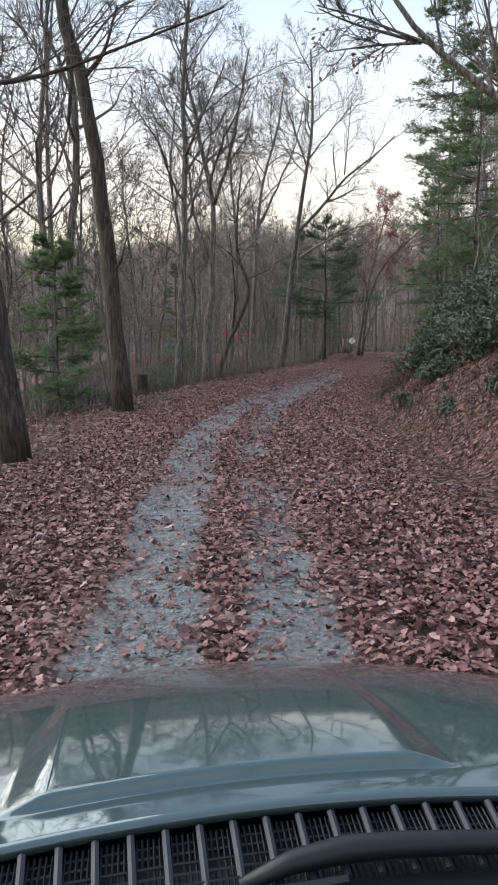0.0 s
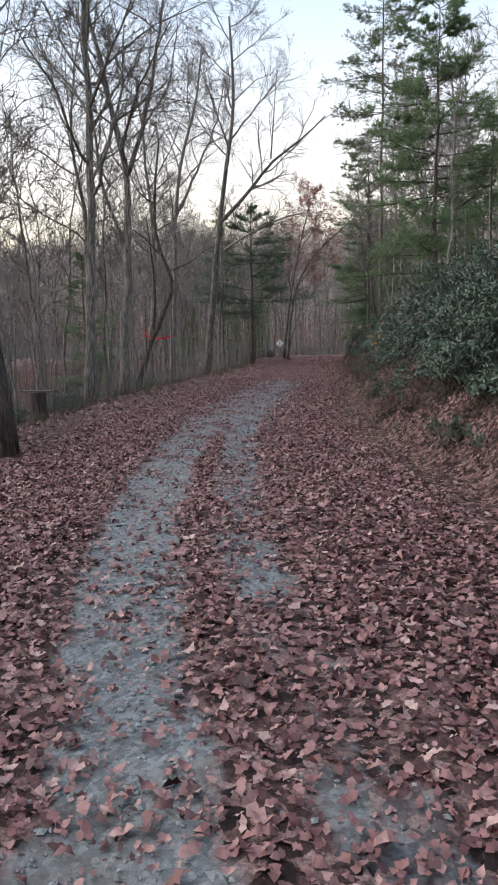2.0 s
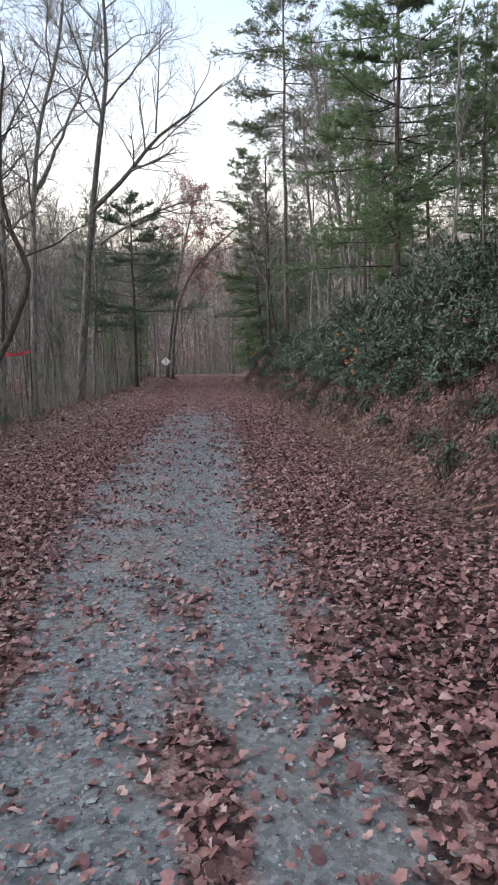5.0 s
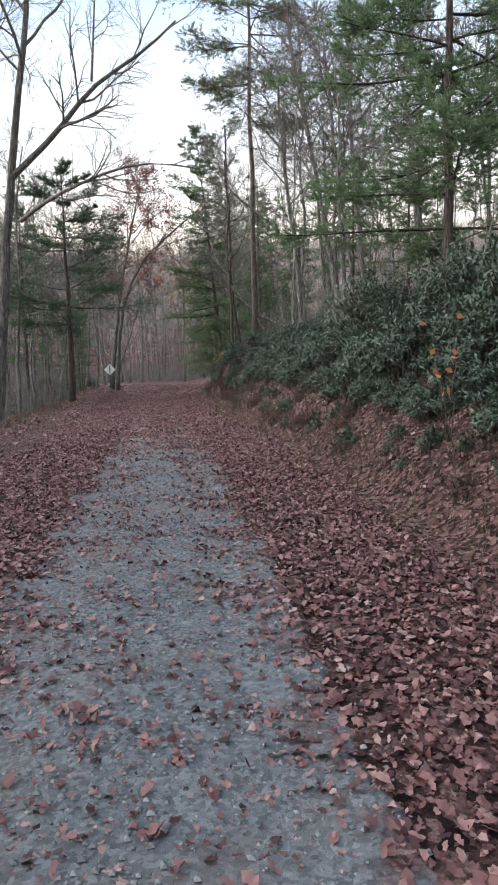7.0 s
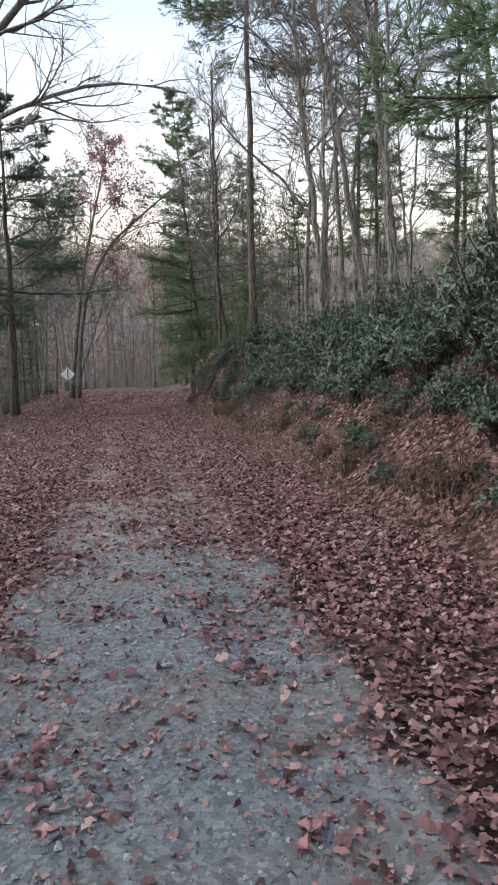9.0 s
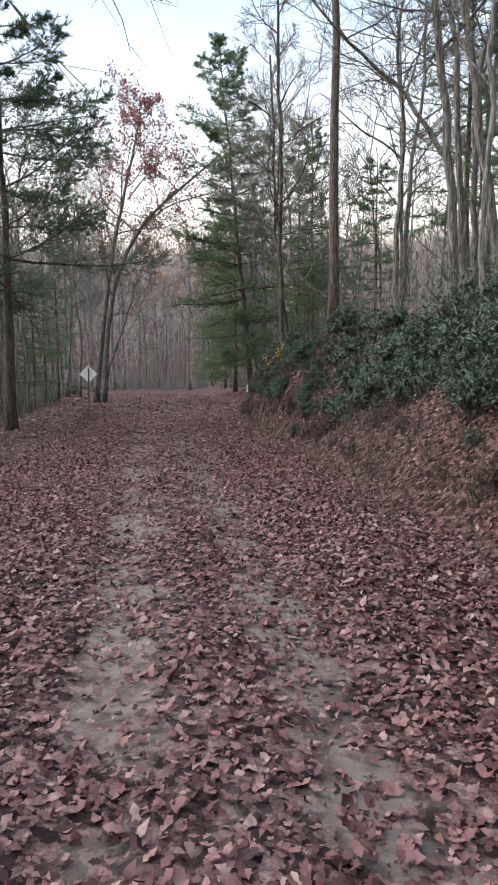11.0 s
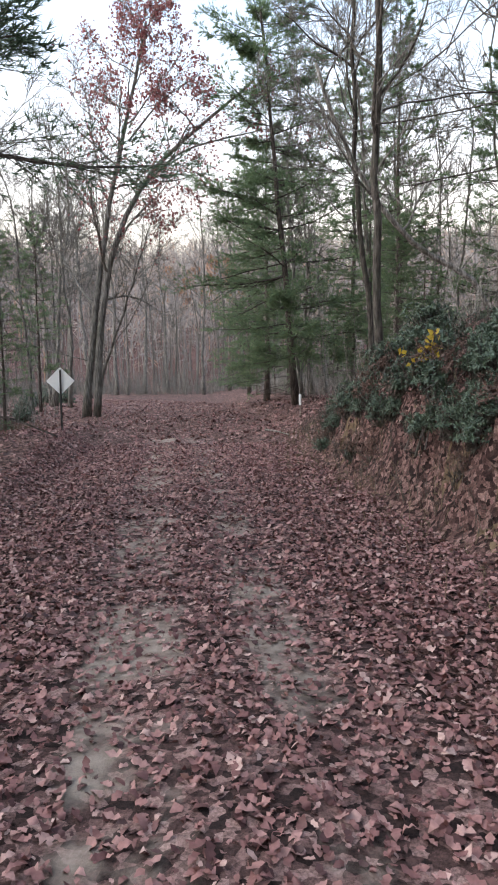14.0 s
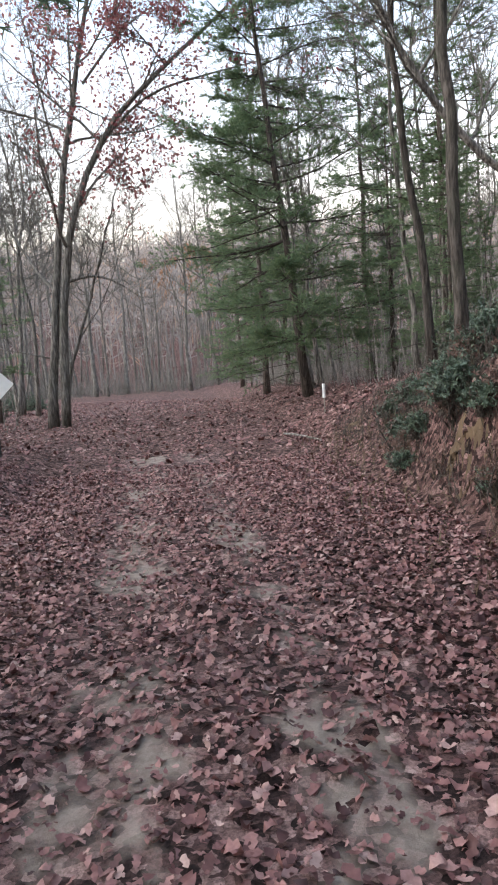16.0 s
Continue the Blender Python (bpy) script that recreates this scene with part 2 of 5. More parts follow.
# ---- mesh helpers ----
class Shape:
    """Gathers tubes, leaves and faces into one mesh."""

    def __init__(self):
        self.v, self.f, self.n = [], [], 0

    def add(self, verts, faces):
        verts = np.asarray(verts, float)
        self.v.append(verts)
        for k in {len(f) for f in faces}:
            self.f.append(np.array([f for f in faces if len(f) == k]) + self.n)
        self.n += len(verts)

    def tube(self, pts, radii, sides=6, cap=True):
        pts = np.asarray(pts, float)
        k = len(pts)
        t = np.gradient(pts, axis=0)
        t /= np.linalg.norm(t, axis=1)[:, None] + 1e-9
        ref = np.array([1.0, 0, 0]) if abs(t[0, 0]) < 0.8 else np.array([0, 1.0, 0])
        a = np.cross(t, ref)
        a /= np.linalg.norm(a, axis=1)[:, None] + 1e-9
        b = np.cross(t, a)
        ang = np.arange(sides) * 2 * np.pi / sides
        ring = np.cos(ang)[None, :, None] * a[:, None] + np.sin(ang)[None, :, None] * b[:, None]
        self.v.append((pts[:, None] + ring * np.asarray(radii, float)[:, None, None]).reshape(-1, 3))
        i, j = np.repeat(np.arange(k - 1), sides) * sides, np.tile(np.arange(sides), k - 1)
        q = (j + 1) % sides
        self.f.append(np.stack([i + j, i + q, i + sides + q, i + sides + j], -1) + self.n)
        if cap:
            self.f.append(np.arange(sides)[None, ::-1] + self.n)
            self.f.append(np.arange(sides)[None] + (k - 1) * sides + self.n)
        self.n += k * sides

    def many(self, verts, tris):
        """verts: (n, k, 3) pieces; tris: faces of one piece."""
        n, k, _ = verts.shape
        self.v.append(verts.reshape(-1, 3))
        tris = np.asarray(tris)
        self.f.append((np.arange(n)[:, None, None] * k + tris[None] + self.n).reshape(-1, tris.shape[1]))
        self.n += n * k

    def mesh(self, name, material, smooth=False):
        me = bpy.data.meshes.new(name)
        v = np.concatenate(self.v).astype(np.float32)
        sizes = np.concatenate([np.full(len(f), f.shape[1]) for f in self.f]).astype(np.int32)
        loops = np.concatenate([f.ravel() for f in self.f]).astype(np.int32)
        me.vertices.add(len(v))
        me.vertices.foreach_set("co", v.ravel())
        me.loops.add(len(loops))
        me.loops.foreach_set("vertex_index", loops)
        me.polygons.add(len(sizes))
        me.polygons.foreach_set("loop_start", np.r_[0, np.cumsum(sizes)[:-1]].astype(np.int32))
        me.polygons.foreach_set("use_smooth", np.full(len(sizes), smooth))
        me.materials.append(material)
        me.update(calc_edges=True)
        me.validate()
        return me


def part(name, shape, material, parent, label="", smooth=False, kind=""):
    ob = new(name, shape.mesh(name, material, smooth) if isinstance(shape, Shape) else shape)
    ob.parent = parent
    return tagged(ob, label, kind=kind)


def thing(name, label, category, group="", kind="", at=(0, 0, 0), turn=0.0, size=1.0):
    ob = new(name)
    ob.empty_display_size = 0.2
    ob.location, ob.rotation_euler, ob.scale = at, (0, 0, turn), (size, size, size)
    return tagged(ob, label, category, group, kind)


def unit(v):
    return v / (np.linalg.norm(v, axis=-1, keepdims=True) + 1e-9)


def smoothstep(a, b, x):
    t = np.clip((x - a) / (b - a), 0, 1)
    return t * t * (3 - 2 * t)


def wobble(x, y, s=1.0):
    """A cheap smooth unevenness, about -1 to 1."""
    return (np.sin(x * 1.3 * s + 0.7 * np.sin(y * 0.9 * s)) + np.sin(y * 1.7 * s + 1.1 * np.sin(x * 0.8 * s + 2)) + np.sin((x + y) * 2.9 * s)) / 3


# ---- the lie of the land ----
ROAD_Y = np.array([-40, -12, -1.9, 1.4, 2.7, 4.3, 5.4, 6.7, 8.3, 11, 14.3, 18.4, 23, 27, 32, 39, 49, 55, 62, 70, 78, 86, 94, 102, 130])
ROAD_X = np.array([19, 9.4, 4.85, 3.77, 3.4, 2.95, 2.68, 2.3, 1.9, 1.45, 1.12, 0.85, 0.98, 1.15, 1.4, 1.6, 1.75, 2.0, 2.3, 2.5, 2.0, 0.5, -4, -13, -50])
FOOT_Y = np.array([-40, -2, 8.5, 13.8, 15, 24, 33, 43, 47, 50, 54, 57, 63, 72, 90, 130])
FOOT_X = np.array([24, 7.6, 4.9, 3.8, 3.8, 3.8, 4.0, 4.2, 4.5, 4.3, 4.4, 4.7, 5.4, 6.0, 6.8, 9])
EDGE_Y = np.array([-40, 0, 4.8, 10.3, 19.6, 31.8, 37, 50, 60, 68, 74, 80, 130])
EDGE_X = np.array([14, 1.6, -0.3, -1.9, -3.1, -3.0, -2.7, -2.2, -1.9, -2.2, -5, -30, -90])


def height(x, y):
    x, y = np.asarray(x, float), np.asarray(y, float)
    u = x - np.interp(y, ROAD_Y, ROAD_X)
    r = x - np.interp(y, FOOT_Y, FOOT_X)
    l = np.interp(y, EDGE_Y, EDGE_X) - x
    k = np.interp(y, [-40, 45, 52, 57, 61, 66, 74, 90, 130], [0.95, 0.95, 1.15, 1.1, 0.75, 0.42, 0.32, 0.25, 0.2])
    rc = np.clip(r, 0, None)
    bank = 0.62 * np.clip(rc, 0, 0.9) + 0.78 * np.clip(rc - 0.9, 0, 1.6) + 0.17 * np.clip(rc - 2.5, 0, 40) + 0.1 * np.clip(rc - 42.5, 0, 300)
    bank = bank + 0.2 * smoothstep(0.1, 0.9, rc)
    cut = np.exp(-((y - 53.0) / 4.2) ** 4)
    steep = 1.55 * smoothstep(0.0, 0.85, rc + 0.12 * wobble(x * 2, y * 2, 1.4)) + 0.42 * np.clip(rc - 0.9, 0, 1.6) + 0.17 * np.clip(rc - 2.5, 0, 300)
    bank = bank * (1 - cut) + steep * cut
    lc = np.clip(l, 0, None)
    fall = 0.22 * np.clip(lc, 0, 4) + 0.34 * np.clip(lc - 4, 0, 26)
    far = np.hypot(x + 5, y - 20)
    hill = 0.205 * np.clip(far - 110, 0, 230) * smoothstep(105, 150, far)
    z = bank * k - fall + hill * smoothstep(-60, 40, y - 0.2 * np.abs(x))
    z = z - 0.03 * np.exp(-((np.abs(u) - 0.62) / 0.28) ** 2) - 0.007 * np.clip(y - 60, 0, 60)
    z = z + 0.42 * np.exp(-((y - 58.5) / 5.0) ** 2) * smoothstep(1.9, 2.8, -u) * (1 - smoothstep(3.8, 5.5, -u))
    rough = 0.012 + (0.10 + 0.16 * cut) * smoothstep(0.1, 0.8, rc) + 0.08 * smoothstep(0, 2, lc)
    return z + rough * wobble(x, y, 1.7) + 0.45 * rough * wobble(x + 3, y + 5, 4.3) + 0.02 * wobble(x, y, 0.5)


def grid_object(name, xs, ys, material, lift=0.0):
    gx, gy = np.meshgrid(xs, ys)
    v = np.stack([gx, gy, height(gx, gy) + lift], -1).reshape(-1, 3)
    nx, ny = len(xs), len(ys)
    i, j = np.meshgrid(np.arange(nx - 1), np.arange(ny - 1))
    a = (j * nx + i).ravel()
    f = np.stack([a, a + 1, a + nx + 1, a + nx], -1)
    me = bpy.data.meshes.new(name)
    me.from_pydata(v.tolist(), [], f.tolist())
    me.materials.append(material)
    me.polygons.foreach_set("use_smooth", [True] * len(me.polygons))
    me.update()
    return new(name, me)


xs = np.r_[-700, -500, -350, np.arange(-260, -40, 10), np.arange(-40, -10, 1.2), np.arange(-10, 14, 0.22), np.arange(14, 40, 1.2), np.arange(40, 261, 10), 350, 500, 700]
ys = np.r_[-500, -300, -150, -80, np.arange(-50, -6, 2.0), np.arange(-6, 80, 0.25), np.arange(80, 120, 1.0), np.arange(120, 380, 10), 420, 500, 700]
ground = tagged(grid_object("ground", xs, ys, SOIL), "leaf-strewn forest floor with a cut bank and hills", "ground", kind="structure")

def bare_patch(x, y):
    """How bare of leaves the track is, 0 to 1: the wheel ruts, and the open gravel half way along."""
    u = x - np.interp(y, ROAD_Y, ROAD_X)
    n = wobble(x, y, 1.1) * 0.45 + wobble(x + 9, y * 1.3, 3.1) * 0.4 + wobble(x * 1.4 + 2, y - 7, 7.3) * 0.3
    left = np.exp(-((u + 0.45) / 0.36) ** 4)
    right = np.exp(-((u - 0.45) / 0.28) ** 4)
    full = np.exp(-np.abs((u - 0.05 + 0.12 * wobble(x * 0, y, 1.2)) / 0.98) ** 4)
    wl = np.interp(y, [-14, 4, 5.5, 8, 11, 13, 30, 33, 37, 43, 62], [1, 1, 0.72, 0.85, 0.95, 1, 0.6, 0.36, 0.34, 0.34, 0.4])
    wr = np.interp(y, [-14, 2.5, 4, 6, 9, 11, 12.5, 14, 30, 33, 38, 41, 46, 62], [0.85, 0.85, 0.6, 0.5, 0.48, 0.42, 0.6, 1, 0.7, 0.45, 0.45, 0.4, 0.34, 0.36])
    wf = np.interp(y, [14, 17.5, 29, 33, 36, 39], [0, 0.93, 0.93, 0.6, 0.25, 0])
    b = np.maximum(np.maximum(left * wl, right * wr), full * wf)
    return np.clip(b + n * 0.75 * smoothstep(0.05, 0.3, b), 0, 1)


# the gravel track, laid a little proud of the soil
road_rows = np.arange(-14, 62, 0.2)
cols = 25
across = np.linspace(-1.12, 1.12, cols)
rs = Shape()
ragged = 1 + 0.10 * wobble(road_rows * 1.3, road_rows * 0.4, 2.0) - 0.2 * smoothstep(50, 62, road_rows)
gx = np.interp(road_rows, ROAD_Y, ROAD_X)[:, None] + across[None] * ragged[:, None]
gy = np.repeat(road_rows[:, None], cols, 1)
gz = height(gx, gy) + 0.014 - 0.05 * (np.abs(across)[None] > 1.05) + 0.006 * wobble(gx * 4, gy * 4)
ny = len(road_rows)
rs.add(np.stack([gx, gy, gz], -1).reshape(-1, 3), [(j * cols + i, j * cols + i + 1, (j + 1) * cols + i + 1, (j + 1) * cols + i) for j in range(ny - 1) for i in range(cols - 1)])
road = tagged(new("road", rs.mesh("road", ROAD, True)), "grey gravel forest track partly covered by leaves", "road", kind="structure")
cover = road.data.color_attributes.new("cover", "FLOAT_COLOR", "POINT")
tint = np.ones((gx.size, 4), np.float32)
tint[:, 0] = bare_patch(gx, gy).ravel() * 0.9 * (np.abs(across)[None] < 1.05).repeat(ny, 0).ravel()
tint[:, 1] = smoothstep(31, 37, gy).ravel()
cover.data.foreach_set("color", tint.ravel())

# ---- trees ----
def smooth_line(points, n):
    p = np.asarray(points, float)
    c = np.r_[0, np.cumsum(np.linalg.norm(np.diff(p, axis=0), axis=1))]
    s = np.linspace(0, c[-1], n)
    q = np.stack([np.interp(s, c, p[:, i]) for i in range(3)], -1)
    for _ in range(2):
        q[1:-1] = (q[:-2] + 2 * q[1:-1] + q[2:]) / 4
    return q


def tubes(shape, pts, radii, sides=3):
    """Many tubes at once. pts: (n, k, 3); radii: (n, k)."""
    n, k, _ = pts.shape
    t = unit(np.gradient(pts, axis=1))
    a = unit(np.cross(t, unit(np.array([0.31, 0.52, 0.21]))))
    b = np.cross(t, a)
    ang = np.arange(sides) * 2 * np.pi / sides
    ring = np.cos(ang)[:, None] * a[:, :, None] + np.sin(ang)[:, None] * b[:, :, None]
    v = (pts[:, :, None] + ring * radii[:, :, None, None]).reshape(n, k * sides, 3)
    f = [(i * sides + j, i * sides + (j + 1) % sides, (i + 1) * sides + (j + 1) % sides, (i + 1) * sides + j) for i in range(k - 1) for j in range(sides)]
    shape.many(v, f)


def trail(rng, start, d, length, steps, bend, lift):
    """Wandering lines from many starts: (n, steps + 1, 3)."""
    out, p = [start], start
    for _ in range(steps):
        d = unit(d + rng.normal(0, bend, d.shape) + np.array([0, 0, lift]))
        p = p + d * (length / steps)[:, None]
        out.append(p)
    return np.stack(out, 1)


def offshoots(rng, pts, radii, length, per, span, angle, share, thick, least, steps, bend, lift, flat=1.0):
    """Lines growing sideways out of other lines."""
    n, k, _ = pts.shape
    idx = np.repeat(np.arange(n), per)
    m = len(idx)
    s = rng.uniform(span[0], span[1], m)
    f = np.clip(s * (k - 1), 0, k - 1.001)
    i = f.astype(int)
    w = (f - i)[:, None]
    p = pts[idx, i] * (1 - w) + pts[idx, i + 1] * w
    d = unit(pts[idx, i + 1] - pts[idx, i])
    r = radii[idx, i] * (1 - w[:, 0]) + radii[idx, i + 1] * w[:, 0]
    side = unit(np.cross(d, rng.normal(0, 1, (m, 3))))
    side[:, 2] *= flat
    side = unit(side)
    th = rng.uniform(angle[0], angle[1], m)[:, None]
    dd = unit(d * np.cos(th) + side * np.sin(th))
    ln = length[idx] * rng.uniform(share[0], share[1], m) * (1.2 - 0.6 * s)
    line = trail(rng, p, dd, ln, steps, bend, lift)
    r0 = np.maximum(least, r * thick)
    return line, r0[:, None] * np.linspace(1, 0.4, steps + 1)[None], ln


def leaf_bits(shape, rng, places, size, outline=((0, 0), (0.45, 0.32), (1, 0), (0.45, -0.32))):
    n = len(places)
    a = unit(rng.normal(0, 1, (n, 3)) + np.array([0, 0, -0.4]))
    b = unit(np.cross(a, rng.normal(0, 1, (n, 3))))
    s = size * rng.uniform(0.6, 1.3, (n, 1))
    v = np.stack([places + (a * p + b * q) * s for p, q in outline], 1)
    shape.many(v, [(0, 1, 2), (0, 2, 3)])


def bare_tree(seed, stems, radii, first=0.35, count=16, reach=3.4, label="", name="bare_tree", group="bare woodland trees", bark=None, density=1.0,
              leaves=None, leaf_share=0.5, leaf_size=0.09, leafy=None, extra=(), spread=1.0, fine=1.0, apart=True, sprigs=3, lift=0.05):
    """stems: lists of world points; the first one stands on the ground."""
    rng = np.random.default_rng(seed)
    base = np.array(stems[0][0], float)
    top = thing(name, label, "tree", group, at=tuple(base))
    wood, twigs = Shape(), Shape()
    limbs, limb_r, limb_l = [], [], []

    def fork(line, r, first, count, reach):
        """Main limbs off a stem, longest low down."""
        s = first + (1 - first) * (np.arange(count) + rng.uniform(0, 1, count)) / count
        f = np.clip(s * (len(line) - 1), 0, len(line) - 1.001)
        i = f.astype(int)
        w = (f - i)[:, None]
        p = line[i] * (1 - w) + line[i + 1] * w
        a = rng.uniform(0, 6.28) + np.arange(count) * 2.4
        th = spread * rng.uniform(0.6, 1.25, count)
        d = np.stack([np.cos(a) * np.sin(th), np.sin(a) * np.sin(th), np.cos(th)], -1)
        ln = 1.3 * reach * (1.15 - 0.7 * (s - first) / (1 - first)) * rng.uniform(0.65, 1.25, count)
        r0 = np.maximum(0.016, np.interp(f, np.arange(len(r)), r) * rng.uniform(0.4, 0.62, count))
        limbs.extend(trail(rng, p, d, ln, 9, 0.13, lift))
        limb_r.extend(r0[:, None] * np.linspace(1, 0.3, 10)[None])
        limb_l.extend(ln)

    for k, st in enumerate(stems):
        line = smooth_line(np.array(st, float) - base, 16)
        line[1:-1] += rng.normal(0, 0.03, (14, 3)) * (1, 1, 0.3)
        r = np.linspace(radii[k][0], radii[k][1], 16)
        if k == 0:
            r[0] *= 1.45
            r[1] *= 1.1
            line[0, 2] -= 0.3
        wood.tube(line, r, 9)
        fork(line, r, first if k == 0 else 0.25, count if k == 0 else max(6, count // 2), reach)
    for pts, r0 in extra:
        line = smooth_line(np.array(pts, float) - base, 10)
        limbs.append(line)
        limb_r.append(np.linspace(r0, r0 * 0.3, 10))
        limb_l.append(np.linalg.norm(line[-1] - line[0]) * 0.8)
    limbs, limb_r, limb_l = np.array(limbs), np.array(limb_r), np.array(limb_l)
    if apart:
        for p, r in zip(limbs, limb_r):
            s = Shape()
            s.tube(p, r, 6, False)
            part("limb", s, bark or BARK, top, smooth=True)
    else:
        tubes(wood, limbs, limb_r, 4)
    per = max(2, round(7 * density))
    b, br, bl = offshoots(rng, limbs, limb_r, limb_l, per, (0.18, 1.0), (0.4, 1.0), (0.3, 0.62), 0.55, 0.011 * fine, 5, 0.14, lift)
    tubes(twigs, b, br, 4 if apart else 3)
    t, tr, tl = offshoots(rng, b, br, bl, per, (0.15, 1.0), (0.35, 0.95), (0.35, 0.75), 0.6, 0.008 * fine, 3, 0.17, lift)
    tubes(twigs, t, tr, 3)
    if sprigs:
        q, qr, ql = offshoots(rng, t, tr, tl, sprigs, (0.2, 1.0), (0.4, 1.0), (0.5, 0.9), 0.7, 0.006 * fine, 1, 0.2, lift)
        tubes(twigs, q, qr, 3)
        t = q
    part("trunk", wood, bark or BARK, top, smooth=True)
    part("crown", twigs, TWIG, top, "bare grey twigs", kind="stuff")
    if leaves is not None:
        tips = t[:, 1:].reshape(-1, 3)
        if leafy is not None:
            tips = tips[leafy(tips + base, rng)]
        pick = tips[rng.random(len(tips)) < leaf_share]
        pick = np.repeat(pick, 3, 0) + rng.normal(0, 0.08, (len(pick) * 3, 3))
        lf = Shape()
        leaf_bits(lf, rng, pick, leaf_size)
        part("foliage", lf, leaves, top, kind="stuff")
    return top


def pine(seed, at, tall, low, reach, r, lean=(0, 0), label="", sprays=1.0, needles=None, droop=0.1, group="pines", whorl=0.55, needle=0.14, name="pine_tree", dead=6, top_taper=0.75, tuft=4):
    """A white pine: straight stem, tiers of level boughs from the height low up."""
    rng = np.random.default_rng(seed)
    top = thing(name, label, "tree", group, at=at)
    wood, boughs, green = Shape(), Shape(), Shape()
    line = np.stack([np.linspace(0, lean[0], 12), np.linspace(0, lean[1], 12), np.linspace(-0.3, tall, 12)], -1)
    line[1:-1, :2] += rng.normal(0, 0.03, (10, 2))
    rr = np.linspace(r, r * 0.12, 12)
    rr[0] *= 1.35
    wood.tube(line, rr, 10)
    heights = []
    z = low
    while z < tall - 0.25:
        s = (z - low) / (tall - low)
        heights += [z] * int(rng.integers(3, 6))
        z += whorl * rng.uniform(0.7, 1.25) * (1 - 0.35 * s)
    h = np.array(heights) + rng.normal(0, 0.07, len(heights))
    s = np.clip((h - low) / (tall - low), 0, 1)
    n = len(h)
    a = rng.uniform(0, 6.28, n)
    p = np.stack([np.interp(h, line[:, 2], line[:, 0]), np.interp(h, line[:, 2], line[:, 1]), h], -1)
    d = np.stack([np.cos(a), np.sin(a), 0.02 + 0.32 * s ** 2 - droop + rng.normal(0, 0.08, n)], -1)
    ln = reach * (1 - s ** 1.3 * top_taper) * (0.7 + 0.3 * np.clip(s * 6, 0, 1)) * rng.uniform(0.5, 1.12, n)
    bp = trail(rng, p, unit(d), ln, 7, 0.06, 0.03)
    br = (0.008 + 0.007 * ln)[:, None] * np.linspace(1, 0.35, 8)[None]
    tubes(boughs, bp, br, 4)
    if dead:
        hd = rng.uniform(0.2, 1, dead) * low
        ad = rng.uniform(0, 6.28, dead)
        pd = np.stack([np.interp(hd, line[:, 2], line[:, 0]), np.interp(hd, line[:, 2], line[:, 1]), hd], -1)
        tubes(boughs, trail(rng, pd, np.stack([np.cos(ad), np.sin(ad), -0.1 + 0 * ad], -1), reach * rng.uniform(0.2, 0.65, dead), 5, 0.1, -0.02), np.full((dead, 6), 0.012), 4)
    # flat sprays on both sides of each bough, side shoots on the sprays, and needle tufts along the shoots
    k = max(7, int(reach * 4.2 * sprays))
    sp, sr, sl = offshoots(rng, bp, br, ln, k, (0.16, 1.0), (0.45, 0.95), (0.2, 0.42), 0.4, 0.004, 3, 0.07, 0.015, flat=0.16)
    tubes(boughs, sp[:, [0, 3]], sr[:, [0, 3]] * 0.8, 3)
    full = rng.random(len(sp)) < 1 - 0.5 * np.repeat(s, k)
    sp, sr, sl = sp[full], sr[full], sl[full]
    sh, hr, hl = offshoots(rng, sp, sr, sl, 4, (0.2, 1.0), (0.4, 0.9), (0.3, 0.55), 0.4, 0.003, 3, 0.08, 0.03, flat=0.3)
    for lines, m in ((sp, 4), (sh, 3)):
        f = rng.uniform(0.25, 1.0, (len(lines), m)) * 2.999
        i = f.astype(int)
        w = (f - i)[..., None]
        j = np.arange(len(lines))[:, None]
        c = (lines[j, i] * (1 - w) + lines[j, i + 1] * w).reshape(-1, 3)
        dr = np.repeat(unit(lines[:, 3] - lines[:, 2]), m, 0)
        c, dr = np.repeat(c, tuft, 0), np.repeat(dr, tuft, 0)
        d = unit(dr * 0.9 + rng.normal(0, 0.42, c.shape) * (1, 1, 0.8) + np.array([0, 0, 0.1]))
        wv = unit(np.cross(d, rng.normal(0, 1, d.shape))) * (needle * 0.062)
        L = needle * rng.uniform(0.7, 1.3, (len(c), 1))
        green.many(np.stack([c - wv, c + wv, c + d * L], 1), [(0, 1, 2)])
    part("trunk", wood, BARK_PINE, top, smooth=True)
    part("crown", boughs, BARK_DARK, top, "dark level boughs", kind="stuff")
    part("foliage", green, needles or NEEDLES, top, "soft green needles", kind="stuff")
    return top


